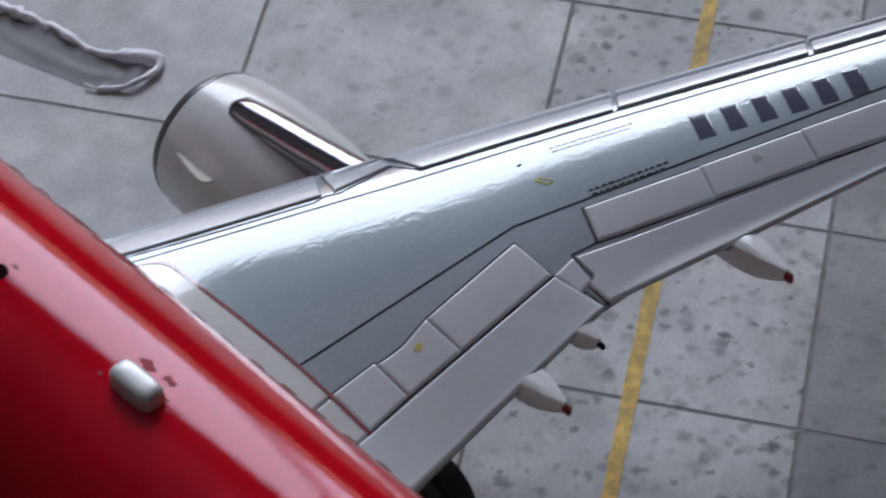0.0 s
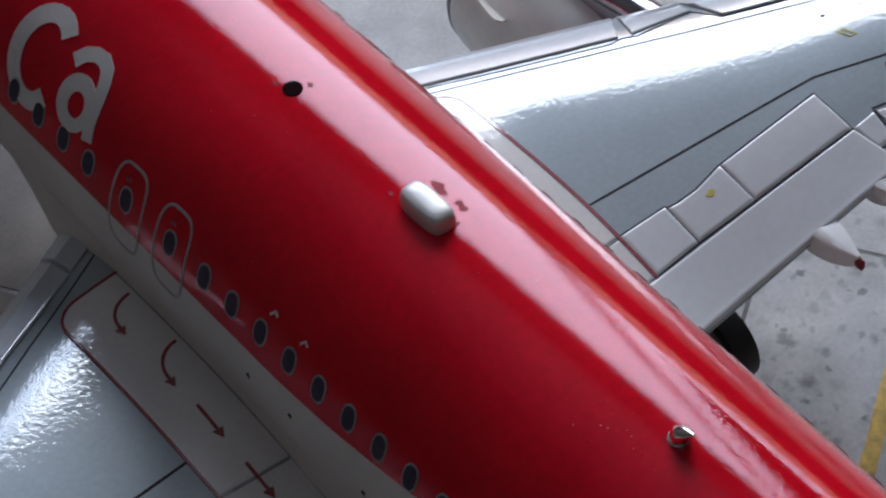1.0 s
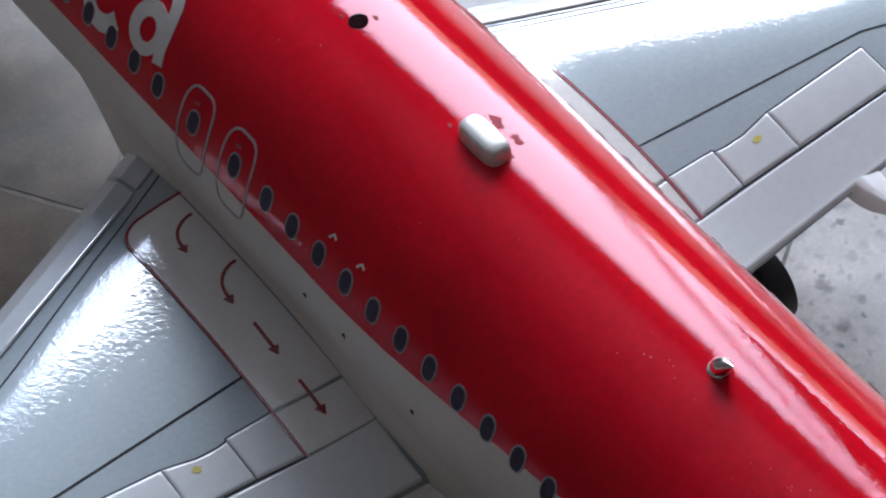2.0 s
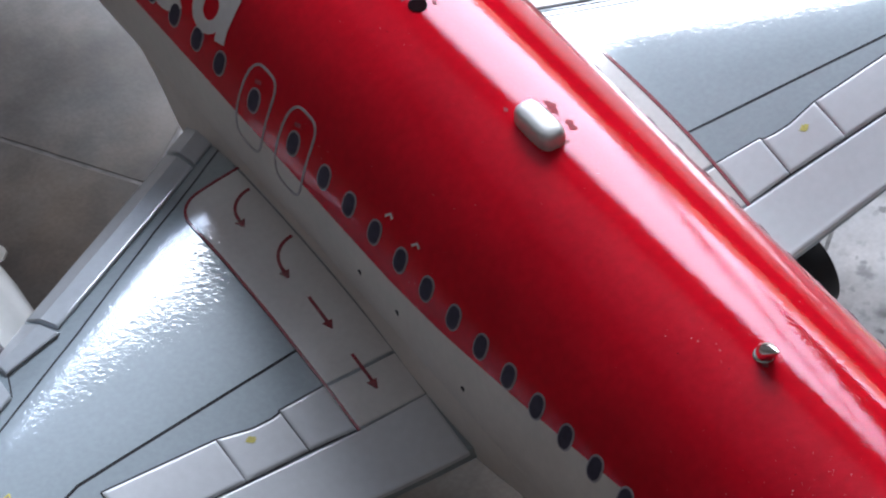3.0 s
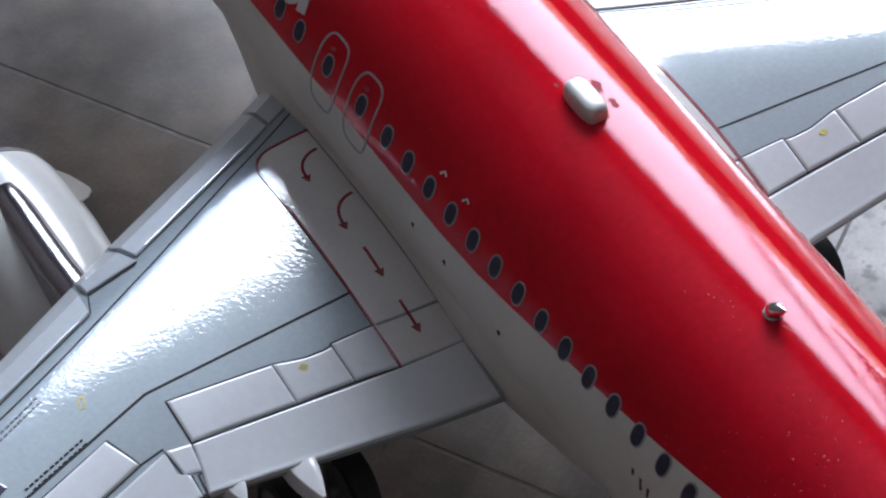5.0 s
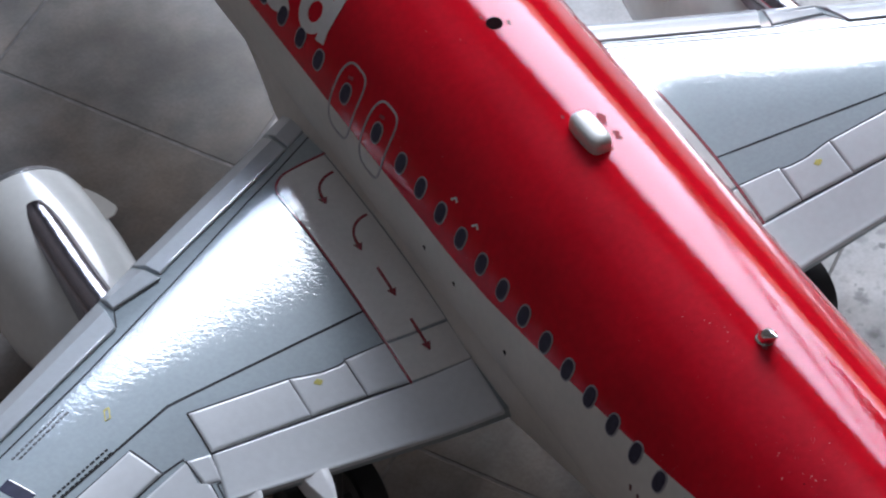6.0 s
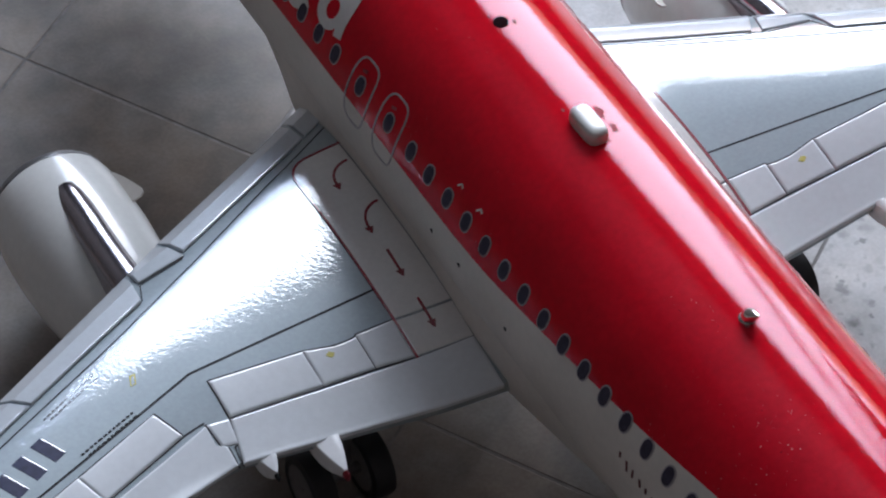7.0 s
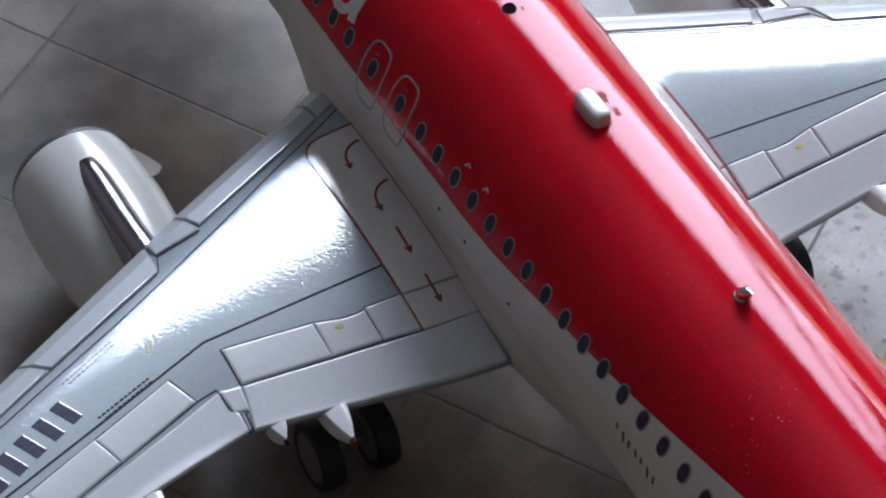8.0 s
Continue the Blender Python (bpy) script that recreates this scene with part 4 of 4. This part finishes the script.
# ---- engines ----
for side in (-1, 1):
    cx, cz, back = side * 5.94, GROUND - 2.58 - 0.13 * side, -0.10
    bm = bmesh.new()
    lathe(bm, [(5.62, 1.04), (5.4, 1.09), (4.9, 1.13), (4.3, 1.14), (3.6, 1.10), (3.0, 1.0), (2.4, 0.86), (1.9, 0.74), (1.9, 0.66), (3.0, 0.8), (4.5, 0.85), (5.60, 0.92)], (cx, back, cz), "y", 48)
    nacelle = part("engine_nacelle", bm, NACELLE, plane, "pearl grey engine nacelle", sharp=40)
    bm = bmesh.new()
    lathe(bm, [(5.63, 1.045), (5.70, 1.03), (5.77, 0.985), (5.78, 0.94), (5.74, 0.90), (5.61, 0.915)], (cx, back, cz), "y", 48)
    part("inlet_lip", bm, LIP, nacelle, "dark polished inlet lip")
    bm = bmesh.new()
    lathe(bm, [(4.5, 0.02), (4.5, 0.86), (4.4, 0.86), (4.4, 0.02)], (cx, back, cz), "y", 32)
    part("fan_disc", bm, LIP, nacelle, "dark fan disc")
    # the pylon: a rounded ridge from the cowl's top to the wing
    bm = bmesh.new()
    rows = []
    for y in [4.95, 4.90, 4.8, 4.6, 4.3, 3.9, 3.4, 2.9, 2.4, 1.8, 1.0]:
        w = lerp([(1.0, 0.27), (3.6, 0.27), (4.5, 0.26), (4.8, 0.22), (4.9, 0.16), (4.95, 0.06)], y)
        h = lerp([(1.0, -0.95), (2.4, -0.98), (3.4, -1.12), (4.3, -1.22), (4.8, -1.30), (4.95, -1.42)], y) - (0.17 if side > 0 else 0.0)
        x = side * lerp([(1.0, 6.05), (3.0, 6.02), (4.95, 5.94)], y)
        ring = []
        for k in range(14):
            a = math.pi * k / 13
            ring.append(bm.verts.new((x + w * math.cos(a), y, GROUND + h - w * 0.8 + w * 0.8 * math.sin(a))))
        ring += [bm.verts.new((x - w, y, GROUND - 2.2)), bm.verts.new((x + w, y, GROUND - 2.2))]
        rows.append(ring)
    grid_faces(bm, rows, close_v=True)
    bm.faces.new(rows[0])
    bm.faces.new(rows[-1])
    part("pylon", bm, CHROME, nacelle, "dark chrome pylon ridge", sharp=50)
    # the strake on the inner side
    bm = bmesh.new()
    a = radians(35)
    out = Vector((-side * math.cos(a), 0, math.sin(a)))
    thick = Vector((side * math.sin(a), 0, math.cos(a))) * 0.016
    prof = [(5.22, 1.05), (5.05, 1.16), (4.85, 1.25), (4.62, 1.33), (4.45, 1.38), (4.36, 1.37), (4.32, 1.28), (4.40, 1.05)]
    f0 = [bm.verts.new(Vector((cx, y, cz)) + out * r + thick) for y, r in prof]
    f1 = [bm.verts.new(Vector((cx, y, cz)) + out * r - thick) for y, r in prof]
    bm.faces.new(f0)
    bm.faces.new(f1)
    grid_faces(bm, [f0, f1], close_v=True)
    part("strake", bm, WHITE, nacelle, "small white nacelle strake")

# ---- main landing gear ----
for side in (-1, 1):
    gear = tagged(new("landing_gear", None), "main landing gear leg with two black tyres")
    gear.parent = plane
    off = 0.09 if side < 0 else -0.18
    for x in (3.48, 4.46):
        bm = bmesh.new()
        lathe(bm, [(-0.19, 0.41), (-0.21, 0.50), (-0.17, 0.585), (-0.08, 0.60), (0.08, 0.60), (0.17, 0.585), (0.21, 0.50), (0.19, 0.41)], (side * (x + off), -0.75, 0.60), "x", 36)
        part("tyre", bm, RUBBER, gear, "black rubber tyre")
        bm = bmesh.new()
        lathe(bm, [(-0.16, 0.02), (-0.19, 0.16), (-0.16, 0.34), (-0.195, 0.42), (0.195, 0.42), (0.16, 0.34), (0.19, 0.16), (0.16, 0.02)], (side * (x + off), -0.75, 0.60), "x", 24)
        part("wheel_hub", bm, HUB, gear, "grey metal wheel hub")
    bm = bmesh.new()
    tube(bm, [(side * (3.46 + off), -0.75, 0.60), (side * (4.44 + off), -0.75, 0.60)], [0.1, 0.1], 12)
    part("axle", bm, LIP, gear)
    bm = bmesh.new()
    tube(bm, [(side * (3.95 + off), -0.75, 0.58), (side * (3.93 + off), -0.75, 1.8), (side * (3.9 + off), -0.75, 2.95)], [0.13, 0.14, 0.16], 12)
    part("strut", bm, LIP, gear, "dark grey metal strut")

# ---- a crumpled plastic strip lying on the apron ----
FAR_EDGE = [(0, 5.6, 13.6), (0.3, 6.0, 12.3), (0.5, 6.34, 11.25), (0.62, 6.52, 10.7), (0.74, 6.65, 10.2), (0.84, 6.70, 9.6), (0.90, 6.80, 9.25), (0.96, 7.02, 8.95), (1.0, 7.24, 8.7)]
NEAR_EDGE = [(0, 4.9, 13.0), (0.3, 5.3, 11.6), (0.5, 5.73, 10.46), (0.62, 5.88, 9.95), (0.74, 6.02, 9.5), (0.84, 6.10, 9.2), (0.90, 6.16, 9.0), (0.96, 6.40, 8.66), (1.0, 6.70, 8.45)]


def strip_at(edge, f):
    return Vector((lerp([(e[0], e[1]) for e in edge], f), lerp([(e[0], e[2]) for e in edge], f), 0))


bm = bmesh.new()
rng = random.Random(12)
top, low = [], []
for i in range(61):
    f = i / 60
    a, b = strip_at(NEAR_EDGE, f), strip_at(FAR_EDGE, f)
    t_row, l_row = [], []
    for j in range(13):
        v = j / 12
        p = a.lerp(b, v)
        fold = 0.04 * math.exp(-((v - 0.45 - 0.1 * math.sin(6 * f)) / 0.12) ** 2) * min(f * 1.3, 1) if f < 0.97 else 0.05
        h = 0.012 + fold * 0.7 + 0.05 * v ** 3 + rng.uniform(-0.005, 0.005)
        t_row.append(bm.verts.new((p.x, p.y, h)))
        l_row.append(bm.verts.new((p.x, p.y, 0.0)))
    top.append(t_row)
    low.append(l_row)
grid_faces(bm, top)
grid_faces(bm, low)
around = lambda g: g[0] + [r[-1] for r in g[1:]] + g[-1][-2::-1] + [r[0] for r in g[-2:0:-1]]
grid_faces(bm, [around(top), around(low)], close_v=True)
scrap = tagged(part("plastic_strip", bm, FILM, sharp=70), "crumpled pale mauve plastic strip lying on the apron", "plastic strip")
bm = bmesh.new()
pts = [strip_at(FAR_EDGE, f) for f in np.linspace(0, 1, 40)]
pts += [Vector(p) for p in ((7.28, 8.60, 0), (7.22, 8.48, 0), (7.08, 8.41, 0), (6.92, 8.39, 0), (6.71, 8.42, 0), (6.55, 8.50, 0), (6.42, 8.60, 0), (6.30, 8.72, 0), (6.22, 8.84, 0), (6.19, 8.98, 0))]
rng = random.Random(5)
n_rim = len(pts)
rad = [(lerp([(0, 0.08), (0.45, 0.11), (0.6, 0.07), (0.70, 0.05), (0.78, 0.12), (0.86, 0.08), (0.94, 0.06), (1, 0.02)], i / (n_rim - 1))) * rng.uniform(0.6, 1.4) for i in range(n_rim)]
for i, p in enumerate(pts):
    p.z = 0.06 + 0.05 * math.sin(i * 0.9) * rng.random()
    p.x += rng.uniform(-0.03, 0.03)
    p.y += rng.uniform(-0.03, 0.03)
tube(bm, pts, rad, 10, 0.8)
part("rim", bm, PALE, scrap, "bright pale crumpled rim", sharp=70)

# ---- slabs, one object each ----
def slab_mesh(name, mat, width, length):
    bm = bmesh.new()
    g, b = 0.028, 0.012
    lo, hi = (g, g), (width - g, length - g)
    rows = []
    for inset, depth in ((0, 0.1), (0, 0.006), (b, 0.0)):
        x0, y0, x1, y1 = lo[0] + inset, lo[1] + inset, hi[0] - inset, hi[1] - inset
        rows.append([bm.verts.new((x, y, depth)) for x, y in ((x0, y0), (x1, y0), (x1, y1), (x0, y1))])
    grid_faces(bm, rows, close_v=True)
    bm.faces.new(rows[0])
    bm.faces.new(rows[-1])
    bm.transform(turn_grid)
    bmesh.ops.recalc_face_normals(bm, faces=bm.faces)
    me = bpy.data.meshes.new(name)
    bm.to_mesh(me)
    bm.free()
    me.transform(Matrix.Scale(K, 4))
    me.materials.append(mat)
    return me


for j, (q0, q1) in enumerate(zip(Q_CUTS, Q_CUTS[1:])):
    outer = DARK if j == 8 else STAINED if j == 7 else SPOTTED if j >= 6 else CLEAN
    for i, (p0, p1) in enumerate(zip(P_CUTS, P_CUTS[1:])):
        # slabs on the shaded side get the concrete with shade in its colour
        ob = new("concrete_slab", slab_mesh("concrete_slab", SHADED if j < 5 else outer if i >= 7 else LIFTED_SHADE, p1 - p0, q1 - q0))
        ob.location = (PU * p0 + QV * q0) * K
        ob.parent = apron
